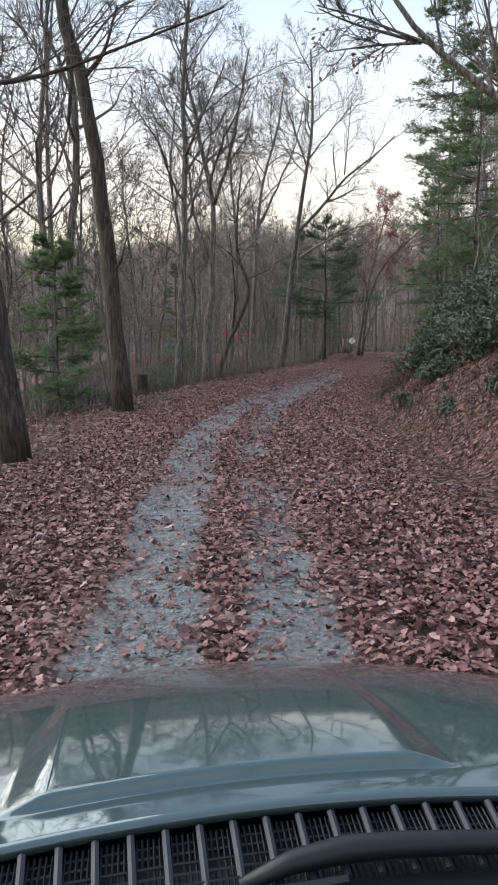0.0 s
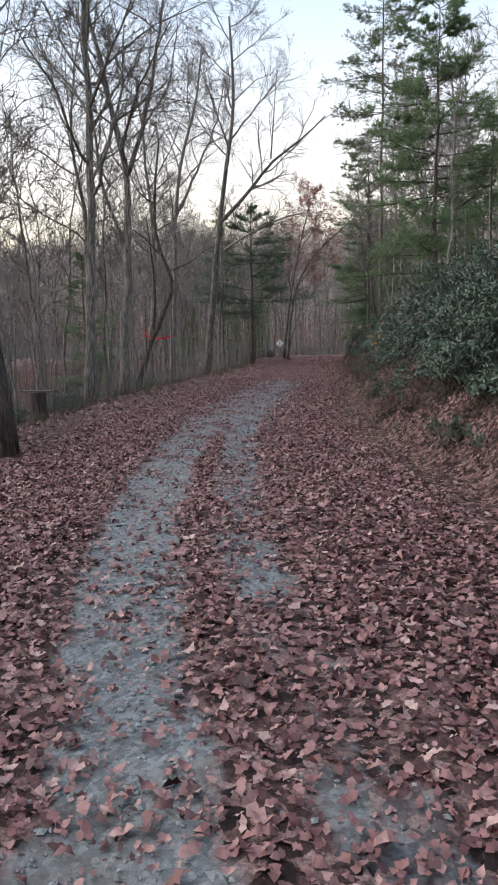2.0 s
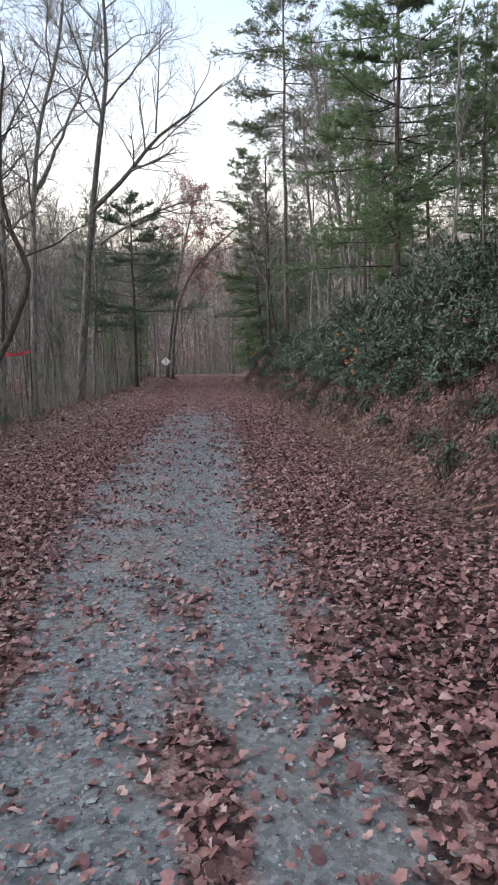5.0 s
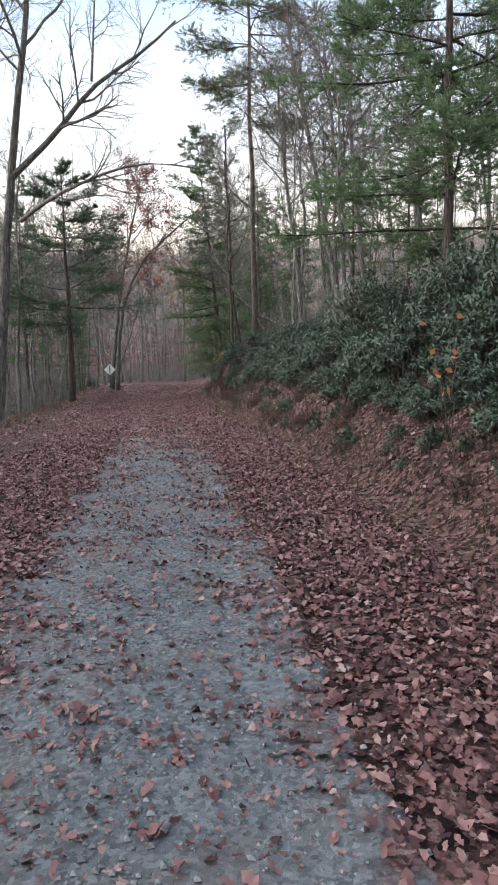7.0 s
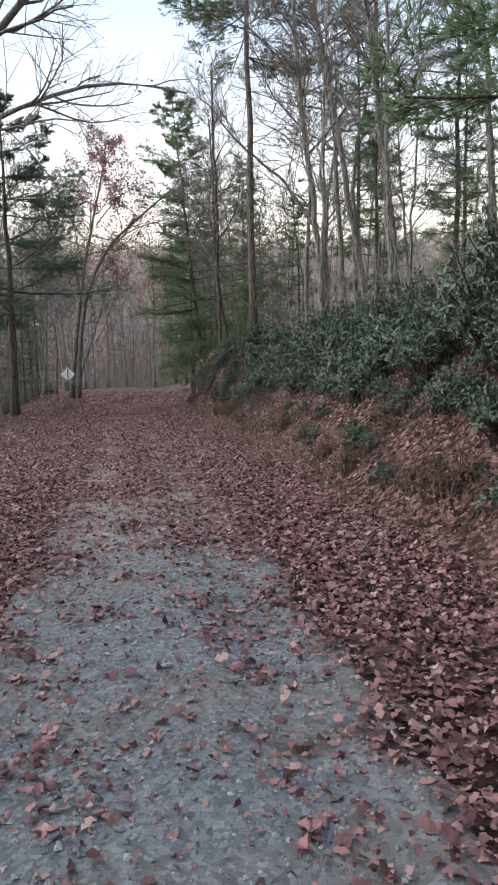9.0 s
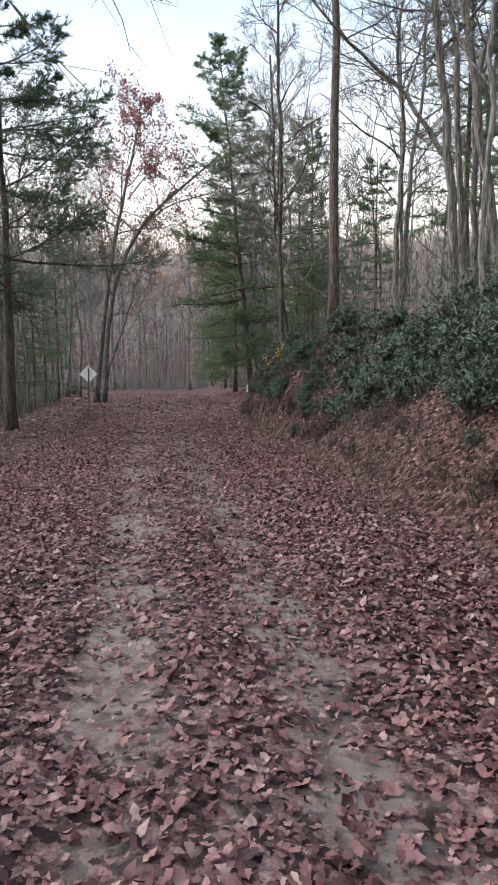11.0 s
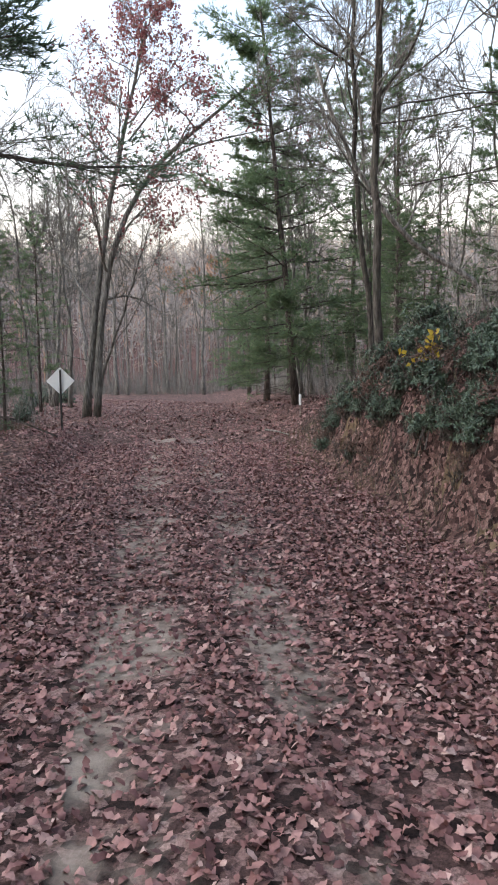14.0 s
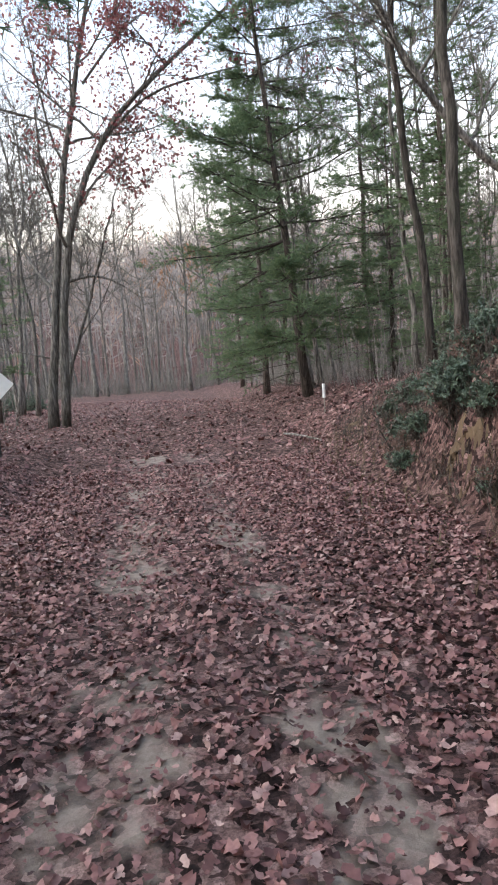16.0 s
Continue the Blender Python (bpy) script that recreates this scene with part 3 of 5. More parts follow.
def rhododendron(seed, size, whorls, label, group="rhododendrons on the bank", material=None, leaf=0.11, name="rhododendron"):
    rng = np.random.default_rng(seed)
    top = thing(name, label, "shrub", group)
    stems, lv = Shape(), Shape()
    a, e = rng.uniform(0, 6.28, whorls), rng.uniform(0.02, 1.0, whorls)
    rad = size * rng.uniform(0.25, 1.0, whorls) ** 0.5
    lump = 0.72 + 0.3 * np.sin(3 * a + seed) * np.cos(4 * e + seed)
    heads = np.stack([np.cos(a) * np.cos(e * 1.4) * rad * lump, np.sin(a) * np.cos(e * 1.4) * rad * lump, np.sin(e * 1.45) * rad * lump], -1)
    some = heads[::3]
    root = rng.normal(0, size * 0.16, some.shape) * (1, 1, 0) + np.array([0, 0, -0.3])
    mid = (root + some) / 2 + rng.normal(0, 0.1, some.shape)
    tubes(stems, np.stack([root, mid, some], 1), np.repeat(np.array([[0.018, 0.011, 0.005]]), len(some), 0), 4)
    n = 9
    c = np.repeat(heads, n, 0)
    out = np.repeat(unit(heads + np.array([0, 0, 0.3 * size])), n, 0)
    d = unit(rng.normal(0, 0.8, c.shape) + out * 0.5 + np.array([0, 0, -0.35]))
    side = unit(np.cross(d, out + rng.normal(0, 0.25, c.shape)))
    up = unit(np.cross(side, d))
    L = leaf * rng.uniform(0.6, 1.25, (len(c), 1))
    v = np.stack([c, c + d * L * 0.5 + side * L * 0.15 + up * L * 0.05, c + d * L * 0.5, c + d * L * 0.5 - side * L * 0.15 + up * L * 0.05, c + d * L - up * L * 0.12], 1)
    lv.many(v, [(0, 2, 1), (0, 3, 2), (1, 2, 4), (2, 3, 4)])
    part("framework", stems, BARK_DARK, top, kind="stuff")
    part("foliage", lv, material or RHODO, top, kind="stuff")
    return top


def gz_at(x, y):
    return float(height(x, y))


def stand(x, y):
    return (x, y, gz_at(x, y))

# ---- the trees that can be told apart, down the left side ----
bare_tree(1, [[stand(-1.85, 13.0), (-2.06, 13, 3.3), (-2.42, 13, 6.6), (-3.0, 13, 9.0), (-3.8, 12.8, 14)]], [(0.20, 0.10)], 0.64, 14, 3.4,
          "tall leaning oak with furrowed dark bark", bark=BARK_DARK, extra=[([(-2.5, 13, 7.4), (-1.9, 12.7, 7.7), (-1.5, 12.5, 8.5)], 0.06), ([(-2.0, 13, 3.2), (-1.75, 12.9, 3.35), (-1.6, 12.9, 3.9)], 0.05)])
bare_tree(2, [[stand(-0.5, 6.3), (-0.6, 6.3, 1.6), (-1.0, 6.3, 3.8), (-2.6, 7.2, 6.4), (-3.4, 8, 10)]], [(0.19, 0.08)], 0.6, 10, 2.6,
          "thick dark oak trunk beside the track", bark=BARK_DARK, extra=[([(-3.11, 9.0, 5.9), (-2.43, 9.5, 6.0), (-1.45, 9.5, 6.1), (-0.71, 9.5, 6.26), (0.0, 9.5, 6.48), (0.7, 9.5, 6.6), (1.6, 9.6, 6.9)], 0.05)])
bare_tree(3, [[stand(-4.17, 27.2), (-3.77, 27.2, 5.2), (-3.69, 27.2, 7.4), (-4.3, 27.2, 10), (-5.0, 27, 14)], [(-3.69, 27.2, 7.3), (-3.07, 27.2, 8.9), (-2.2, 27.5, 13.5)], [(-3.8, 27.2, 4.6), (-4.6, 27.2, 7), (-5.2, 27.4, 12)]],
          [(0.17, 0.05), (0.09, 0.03), (0.07, 0.02)], 0.5, 14, 3.0, "grey tree that forks at mid height", density=1.05, sprigs=3, leaves=BROWNLEAF, leaf_share=0.012, leaf_size=0.08)
bare_tree(4, [[stand(-4.45, 24.5), (-4.14, 24.5, 6.0), (-4.0, 24.5, 9.2), (-4.17, 24.5, 11.2), (-3.7, 24.5, 15)]], [(0.17, 0.05)], 0.4, 18, 3.2, "straight grey tree at the edge of the slope", density=1.05, sprigs=3, leaves=BROWNLEAF, leaf_share=0.012, leaf_size=0.08)
bare_tree(5, [[stand(-5.3, 33), (-4.21, 33, 2.6), (-3.1, 33, 4.2), (-3.3, 33, 4.42), (-4.0, 33, 4.94), (-4.18, 33, 5.6), (-4.17, 33, 7.6), (-3.9, 33, 10)]], [(0.12, 0.04)], 0.5, 8, 1.8, "crooked dark tree with a hooked stem", bark=BARK_DARK,
          extra=[([(-4.4, 33, 2.2), (-4.3, 33.2, 4), (-4.6, 33.2, 7)], 0.06)])
bare_tree(6, [[stand(-4.75, 48.5), (-3.7, 48.5, 9.3), (-3.1, 48.5, 12.5), (-2.5, 48.5, 16.7), (-2.8, 48.5, 21.5)]], [(0.24, 0.06)], 0.55, 12, 4.0, "tall spreading tree with a heavy side limb", density=1.1, leaves=BROWNLEAF, leaf_share=0.03, leaf_size=0.1,
          extra=[([(-3.7, 48.5, 9.2), (-1.5, 48.4, 11.2), (-0.3, 48.3, 13.0), (1.5, 48.2, 13.8), (3.1, 48, 15.3)], 0.14), ([(-3.28, 48, 7.5), (-1.85, 46, 8.0), (0.46, 46, 9.0), (1.1, 46, 9.33), (2.57, 46, 9.3), (3.6, 46, 9.1)], 0.09),
                 ([(-0.3, 48.3, 13.0), (-0.1, 48.2, 15.2), (0.1, 48.3, 18)], 0.06)])
bare_tree(7, [[stand(-6.1, 44), (-5.6, 44, 8.5), (-5.3, 44, 11.9), (-4.2, 44, 14.6), (-3.8, 44, 18)], [(-5.6, 44, 8.8), (-4.0, 44, 11.9), (-3.0, 44, 14), (-2.4, 44, 17)]], [(0.17, 0.05), (0.09, 0.02)], 0.4, 14, 3.2, "slender grey tree with two leaders", density=1.05, sprigs=3, leaves=BROWNLEAF, leaf_share=0.012, leaf_size=0.08)
bare_tree(8, [[stand(-6.4, 40), (-5.9, 40, 7.5), (-6.2, 40, 10.3), (-6.6, 40, 15)]], [(0.16, 0.04)], 0.4, 15, 3.2, "grey tree leaning over the slope", density=1.05, sprigs=3, leaves=BROWNLEAF, leaf_share=0.012, leaf_size=0.08)
# the limbs that hang over the track from beside the bank
bare_tree(9, [[stand(7.2, 9.6), (7.0, 9.5, 3.4), (6.9, 9.4, 6.5), (7.2, 9.5, 12)]], [(0.2, 0.07)], 0.55, 10, 2.4, "oak on the bank with limbs over the track", leaves=BROWNLEAF, leaf_share=0.05, leaf_size=0.08,
          extra=[([(6.95, 9.3, 4.2), (5.93, 9, 4.87), (5.6, 9, 5.16), (5.13, 9, 5.54), (4.7, 9, 5.85), (4.2, 9, 6.5), (3.9, 9, 7.4)], 0.075), ([(4.7, 9, 5.84), (4.25, 9, 6.0), (3.67, 9, 6.2), (3.2, 9, 6.45)], 0.03), ([(4.7, 9, 5.84), (4.0, 9, 5.87), (3.3, 9, 5.84)], 0.025)])
# the double-stemmed tree with red leaves beyond the sign
bare_tree(10, [[stand(-0.98, 72.9), (-0.69, 72.9, 2.9), (-0.15, 72.9, 6.5), (0.43, 72.9, 9.8), (1.3, 72.9, 13.2), (1.8, 72.9, 15.6)],
               [(-0.55, 72.7, -0.2), (-0.36, 72.7, 2.9), (0.05, 72.7, 6.0), (0.58, 72.7, 7.6), (1.68, 72.7, 9.7), (3.3, 72.7, 11.2), (5.9, 72.5, 13.3)],
               [(-0.6, 73.1, -0.2), (-0.23, 73.1, 1.9), (0.52, 73.1, 3.9), (1.4, 73.1, 6.5), (1.9, 73.1, 8)]], [(0.16, 0.05), (0.17, 0.05), (0.07, 0.02)], 0.5, 16, 3.4,
          "double-stemmed oak with red-brown autumn leaves", leaves=REDLEAF, leaf_share=1.0, leaf_size=0.13, leafy=lambda p, rng: rng.random(len(p)) < smoothstep(5.8, 9.5, p[:, 2] - 0.1 * p[:, 0]) * smoothstep(-2.0, 1.5, p[:, 0]),
          extra=[([(-0.28, 72.9, 4.64), (0.8, 72.9, 4.96), (1.6, 72.9, 4.64), (2.4, 72.9, 4.0)], 0.05), ([(1.3, 72.9, 9.0), (3.0, 73.0, 10.8), (5.0, 73.2, 11.4), (7.4, 73.2, 12.0)], 0.06), ([(1.0, 72.9, 11.0), (2.4, 73.0, 12.8), (4.0, 73.2, 13.9)], 0.05)])
# on the bank to the right
bare_tree(11, [[stand(10.7, 50.5), (9.5, 50.5, 9.9), (9.0, 50.5, 12.9), (8.4, 50.5, 15), (8.0, 50.5, 19)]], [(0.13, 0.05)], 0.45, 14, 3.4, "leaning tree with red leaves in its crown", density=0.85, sprigs=3, leaves=REDLEAF, leaf_share=0.12, leaf_size=0.12)
bare_tree(12, [[stand(8.15, 48), (7.9, 48, 6.3), (7.66, 48, 7.9), (7.5, 48, 9.2), (7.1, 48, 14)], [(7.9, 48, 6.0), (6.8, 48.2, 7.6), (5.6, 48.2, 8.4), (4.6, 48.2, 9.6)]], [(0.115, 0.05), (0.06, 0.02)], 0.5, 12, 3.2, "slim oak on top of the bank", density=0.85, sprigs=3)
bare_tree(13, [[stand(10.3, 52), (10.0, 52, 8.3), (9.9, 52, 10.8), (9.3, 52, 13), (9.0, 52, 18)]], [(0.105, 0.045)], 0.5, 12, 3.4, "grey tree on the slope above the bank", density=0.85, sprigs=3)
bare_tree(14, [[stand(11.2, 53), (11.0, 53, 9.6), (11.4, 53, 11.1), (12, 53, 14)]], [(0.11, 0.045)], 0.5, 12, 3.4, "crooked tree on the slope above the bank", density=0.85, sprigs=3)
bare_tree(15, [[stand(9.9, 46), (9.5, 46, 6.7), (9.1, 46, 9), (8.6, 46, 14)]], [(0.10, 0.045)], 0.5, 12, 3.2, "straight tree on the slope above the bank", density=0.85, sprigs=3)
bare_tree(16, [[stand(7.5, 61.6), (7.38, 61.6, 3.5), (7.1, 61.6, 5.0), (6.98, 61.6, 6.0), (6.9, 61.6, 8.5), (6.7, 61.6, 14)]], [(0.085, 0.04)], 0.5, 12, 2.6, "slim dark tree above the cut bank", bark=BARK_DARK)
bare_tree(17, [[stand(6.6, 58.7), (6.55, 58.7, 3.4), (6.52, 58.7, 5), (6.5, 58.7, 8), (6.4, 58.7, 15)]], [(0.10, 0.045)], 0.35, 14, 2.2, "dark tree with short dead branches above the cut bank", bark=BARK_DARK)
bare_tree(18, [[stand(11.0, 60.5), (9.6, 60.5, 3.6 + 0.6), (8.3, 60.5, 4.6), (7.5, 60.5, 5.4), (6.9, 60.5, 6.1), (6.3, 60.5, 7.1), (5.6, 60.5, 9)]], [(0.09, 0.045)], 0.5, 8, 2.2, "bowed tree leaning out of the slope")

# ---- pines ----
pine(30, stand(-4.6, 15.0), 5.0, 0.4, 2.2, 0.06, label="young dense green pine below the track edge", sprays=1.7, whorl=0.42, dead=0, top_taper=0.92)
pine(31, stand(-2.06, 52.5), 10.6, 3.6, 4.8, 0.16, label="dark pine with level boughs reaching over the track", droop=0.06, whorl=0.85, sprays=2.1, top_taper=0.85, needles=NEEDLES_DARK)
pine(32, stand(7.0, 53.6), 24.0, 11.0, 5.2, 0.16, label="tall pine with a long bare trunk on the bank", needles=NEEDLES_PALE, dead=16, whorl=0.85, sprays=1.5, needle=0.17)
dense = pine(34, stand(7.9, 80.0), 15.0, 1.0, 3.8, 0.16, label="dense green pine with boughs down to the ground", sprays=1.4, whorl=0.75)
broad = pine(35, stand(7.4, 32.5), 12.5, 2.2, 4.3, 0.12, label="broad green pine above the rhododendrons", sprays=1.45, whorl=0.8, tuft=5, needle=0.17)
grand = pine(36, stand(7.7, 71.8), 18.5, 2.0, 4.6, 0.16, lean=(-1.7, 0.2), label="lush green pine with level boughs beside the track", whorl=0.72, sprays=1.5, needle=0.16)
slim = pine(33, stand(11.1, 75.0), 16.0, 3.4, 3.0, 0.13, label="green pine with a dark trunk among the trees", whorl=0.6)
for src, px, py, size, turn, words in (
                                       (slim, -5.5, 62.0, 0.85, 2.5, "dark green pine behind the road sign"), (dense, 9.9, 66.0, 0.42, 0.7, "small bushy green pine in the understorey"),
                                       (dense, 8.7, 63.2, 0.33, 2.9, "small bushy green pine in the understorey"), 
                                       (dense, -7.5, 33.0, 0.45, 5.1, "small bushy green pine in the understorey"), (dense, -4.9, 66.5, 0.35, 1.9, "small bushy green pine in the understorey"),
                                       (dense, 10.5, 71.0, 0.6, 1.3, "bushy green pine beside the track"), (slim, 13.4, 37.5, 0.8, 3.0, "green pine on the slope above the bank"),
                                       (slim, 15.0, 44.0, 0.9, 5.0, "green pine on the slope above the bank"),
                                       (dense, 10.4, 86.0, 1.0, 2.2, "tall green pine where the track turns"), (slim, 8.8, 92.0, 1.0, 0.4, "tall green pine where the track turns"),
                                       (slim, -3.6, 78.5, 0.6, 5.3, "slender green pine beyond the road sign"), (dense, -3.4, 63.8, 0.26, 2.3, "small bushy green pine behind the road sign"),
                                       (dense, 12.5, 47.0, 0.6, 2.2, "bushy green pine on the slope above the bank"), (dense, 11.5, 62.5, 0.6, 5.9, "bushy green pine on the slope above the bank"), (dense, 9.0, 30.0, 0.5, 4.4, "bushy green pine on the slope above the bank"), 
                                       (dense, -9.0, 24.0, 0.4, 0.2, "small bushy green pine in the understorey"),
                                                                              (slim, 9.2, 64.5, 0.75, 5.2, "slender green pine above the cut bank"),
                                       (slim, 12.6, 56.5, 0.95, 0.9, "green pine on the slope above the bank"), (slim, 15.5, 53.0, 1.05, 2.6, "tall green pine on the slope above the bank"), (dense, 12.0, 53.0, 0.55, 3.4, "bushy green pine on the slope above the bank"),):
    tagged(copy_thing(src, Matrix.Translation(stand(px, py)) @ Matrix.Rotation(turn, 4, "Z") @ Matrix.Scale(size, 4)), words)

# ---- the woods all round: five kinds of bare tree, set out many times ----
kinds = []
for k, (tall, r) in enumerate(((15, 0.13), (13, 0.09), (17, 0.16), (10, 0.05), (8, 0.035))):
    rng = np.random.default_rng(100 + k)
    bend = rng.normal(0, 0.5, (4, 2))
    st = [(0, 0, 0)] + [(bend[i, 0] * (i + 1) / 4, bend[i, 1] * (i + 1) / 4, tall * (i + 1) / 4) for i in range(4)]
    kinds.append(bare_tree(200 + k, [st], [(r, r * 0.25)], 0.4 if r > 0.06 else 0.3, 14 if r > 0.06 else 8, tall * 0.24 if r > 0.06 else tall * 0.16,
                           ("bare grey woodland tree without leaves" if r > 0.06 else "thin bare sapling in the undergrowth"), density=0.72, bark=BARK, apart=False, fine=1.5, sprigs=2 if r > 0.06 else 0))
taken = [(o.location.x, o.location.y) for o in bpy.data.objects if o.parent is None and o.type == "EMPTY"]
rng = np.random.default_rng(7)
spots = []


def clear_of(x, y, gap):
    return all((x - a) ** 2 + (y - b) ** 2 > gap * gap for a, b in taken)


def scatter(count, xr, yr, gap, pick, near_edge=0.5, right=True):
    made = 0
    for _ in range(count * 6):
        x, y = rng.uniform(*xr), rng.uniform(*yr)
        edge = np.interp(y, FOOT_Y, FOOT_X) + 2.4 if right else np.interp(y, EDGE_Y, EDGE_X) - near_edge
        if (x < edge if right else x > edge) or not clear_of(x, y, gap):
            continue
        taken.append((x, y))
        spots.append((x, y, pick[rng.integers(len(pick))]))
        made += 1
        if made >= count:
            return


scatter(40, (-16, -3), (18, 76), 1.1, (0, 1, 3, 4, 4, 3), 0.9, False)
scatter(50, (-45, -10), (14, 112), 2.6, (0, 1, 2, 2), 2.0, False)
scatter(40, (6, 20), (4, 100), 1.5, (0, 1, 3, 3, 4, 3))
scatter(30, (18, 45), (0, 112), 2.8, (0, 1, 2))
scatter(9, (9.5, 22), (44, 72), 1.4, (0, 1, 1))
scatter(12, (-14, -5), (17, 36), 1.2, (0, 2, 2, 1), 1.5, False)
scatter(16, (-12, -2), (58, 80), 0.7, (0, 1, 1, 3, 3, 4), 0.3, False)
scatter(24, (6, 15), (63, 100), 0.8, (1, 3, 3, 4))
for i in range(26):
    spots.append((float(rng.uniform(-16, -2.3)), float(rng.uniform(75, 104)), int((0, 1, 3, 4, 1)[i % 5])))
for x in np.arange(-34, 16, 1.5):
    spots.append((float(x + rng.uniform(-0.6, 0.6)), float(rng.uniform(106, 119) + 0.3 * max(0, -x)), int(rng.integers(4))))
for x, y, k in spots:
    copy_thing(kinds[k], Matrix.Translation(stand(x, y)) @ Euler((rng.normal(0, 0.05), rng.normal(0, 0.05), rng.uniform(0, 6.28))).to_matrix().to_4x4() @ Matrix.Scale(rng.uniform(0.8, 1.25), 4))
for k, ob in enumerate(kinds):
    ob.location = stand(-20 - 3 * k, 40 + 2 * k)

# ---- the wall of stems where the track turns, and those behind ----
rng = np.random.default_rng(21)
backing, backing_twigs = Shape(), Shape()
lines, line_r = [], []
for i in range(230):
    x, y = (rng.uniform(-60, 45), rng.uniform(110, 150)) if i < 170 else (4 + rng.uniform(-30, 30), -22 - rng.uniform(0, 30))
    g = np.array([x, y, gz_at(x, y) - 0.3])
    tall = rng.uniform(7, 17)
    line = smooth_line([g, g + (rng.normal(0, 0.4), rng.normal(0, 0.4), tall * 0.5), g + (rng.normal(0, 0.9), rng.normal(0, 0.9), tall)], 7)
    r = np.linspace(rng.uniform(0.05, 0.16), 0.02, 7)
    backing.tube(line, r, 5, False)
    lines.append(line)
    line_r.append(r)
lines, line_r = np.array(lines), np.array(line_r)
b, br, bl = offshoots(rng, lines, line_r, np.full(len(lines), 4.0), 9, (0.25, 1.0), (0.5, 1.0), (0.5, 0.9), 0.5, 0.014, 4, 0.14, 0.1)
tubes(backing_twigs, b, br, 3)
b, br, bl = offshoots(rng, b, br, bl, 5, (0.2, 1.0), (0.4, 0.9), (0.4, 0.8), 0.6, 0.012, 2, 0.15, 0.1)
tubes(backing_twigs, b, br, 3)
tagged(new("far_tree_stems", backing.mesh("far_tree_stems", TWIG, True)), "grey stems of the woods where the track turns", "woods", kind="stuff")
tagged(new("far_tree_twigs", backing_twigs.mesh("far_tree_twigs", TWIG)), "bare twigs of the woods where the track turns", "woods", kind="stuff")

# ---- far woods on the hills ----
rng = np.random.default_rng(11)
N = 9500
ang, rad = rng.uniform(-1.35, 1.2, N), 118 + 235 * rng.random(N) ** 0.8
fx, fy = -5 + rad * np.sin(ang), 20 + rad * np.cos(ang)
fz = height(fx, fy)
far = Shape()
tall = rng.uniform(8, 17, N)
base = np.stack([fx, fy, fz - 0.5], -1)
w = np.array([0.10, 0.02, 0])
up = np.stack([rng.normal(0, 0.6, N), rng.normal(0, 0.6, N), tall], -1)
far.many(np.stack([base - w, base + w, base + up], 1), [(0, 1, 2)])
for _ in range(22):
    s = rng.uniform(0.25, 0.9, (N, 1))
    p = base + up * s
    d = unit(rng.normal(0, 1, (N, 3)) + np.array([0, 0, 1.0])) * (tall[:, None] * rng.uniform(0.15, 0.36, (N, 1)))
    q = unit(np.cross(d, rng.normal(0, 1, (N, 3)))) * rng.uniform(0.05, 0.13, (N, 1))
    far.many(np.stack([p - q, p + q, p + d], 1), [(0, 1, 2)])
tagged(new("far_woods", far.mesh("far_woods", FARTWIG_HAZED)), "bare brown woods on the far hillside", "woods", kind="stuff")

# ---- rhododendrons along the bank ----
tall_bush = rhododendron(303, 1.9, 760, "tall thicket of dark green rhododendron on the slope")
bushes = [rhododendron(300, 0.9, 260, "dense dark green rhododendron on the leafy bank"), rhododendron(301, 1.2, 380, "broad dark green rhododendron on the leafy bank"), rhododendron(302, 0.6, 130, "low green rhododendron on the leafy bank")]
rng = np.random.default_rng(5)
LOW_Y, LOW_R = [11, 13, 17, 18.5, 23, 25, 40, 47, 61], [1.4, 0.9, 1.0, 1.5, 1.5, 1.05, 1.3, 1.5, 2.0]
for y in np.r_[np.arange(11.5, 49, 0.8), 55.2, 57.4, 60.5]:
    rows = 4 if y < 46 else 1
    for k in range(rows):
        r = float(np.interp(y, LOW_Y, LOW_R)) + rng.uniform(0.0, 0.45) + k * rng.uniform(0.65, 0.95) + (0.5 if y > 46 else 0)
        x = float(np.interp(y, FOOT_Y, FOOT_X)) + r
        yy = y + rng.uniform(-0.4, 0.4)
        b = bushes[2 if k == 0 and rng.random() < 0.5 else int(rng.integers(2))]
        copy_thing(b, Matrix.Translation(stand(x, yy)) @ Matrix.Rotation(rng.uniform(0, 6.28), 4, "Z") @ Matrix.Scale(rng.uniform(0.75, 1.15) * (0.8 if k == 0 else 1.0), 4))
for i, y in enumerate(np.arange(11.5, 47, 1.5)):
    x = float(np.interp(y, FOOT_Y, FOOT_X)) + rng.uniform(3.2, 4.6)
    at = Matrix.Translation(stand(x, float(y))) @ Matrix.Rotation(rng.uniform(0, 6.28), 4, "Z") @ Matrix.Scale(rng.uniform(0.95, 1.4) * (1.0 if y < 36 else 0.72), 4)
    if i:
        copy_thing(tall_bush, at)
    else:
        tall_bush.location = stand(x, float(y))
for k, b in enumerate(bushes):
    b.location = stand((6.1, 6.6, 5.3)[k], (14.5, 19.2, 46.6)[k])

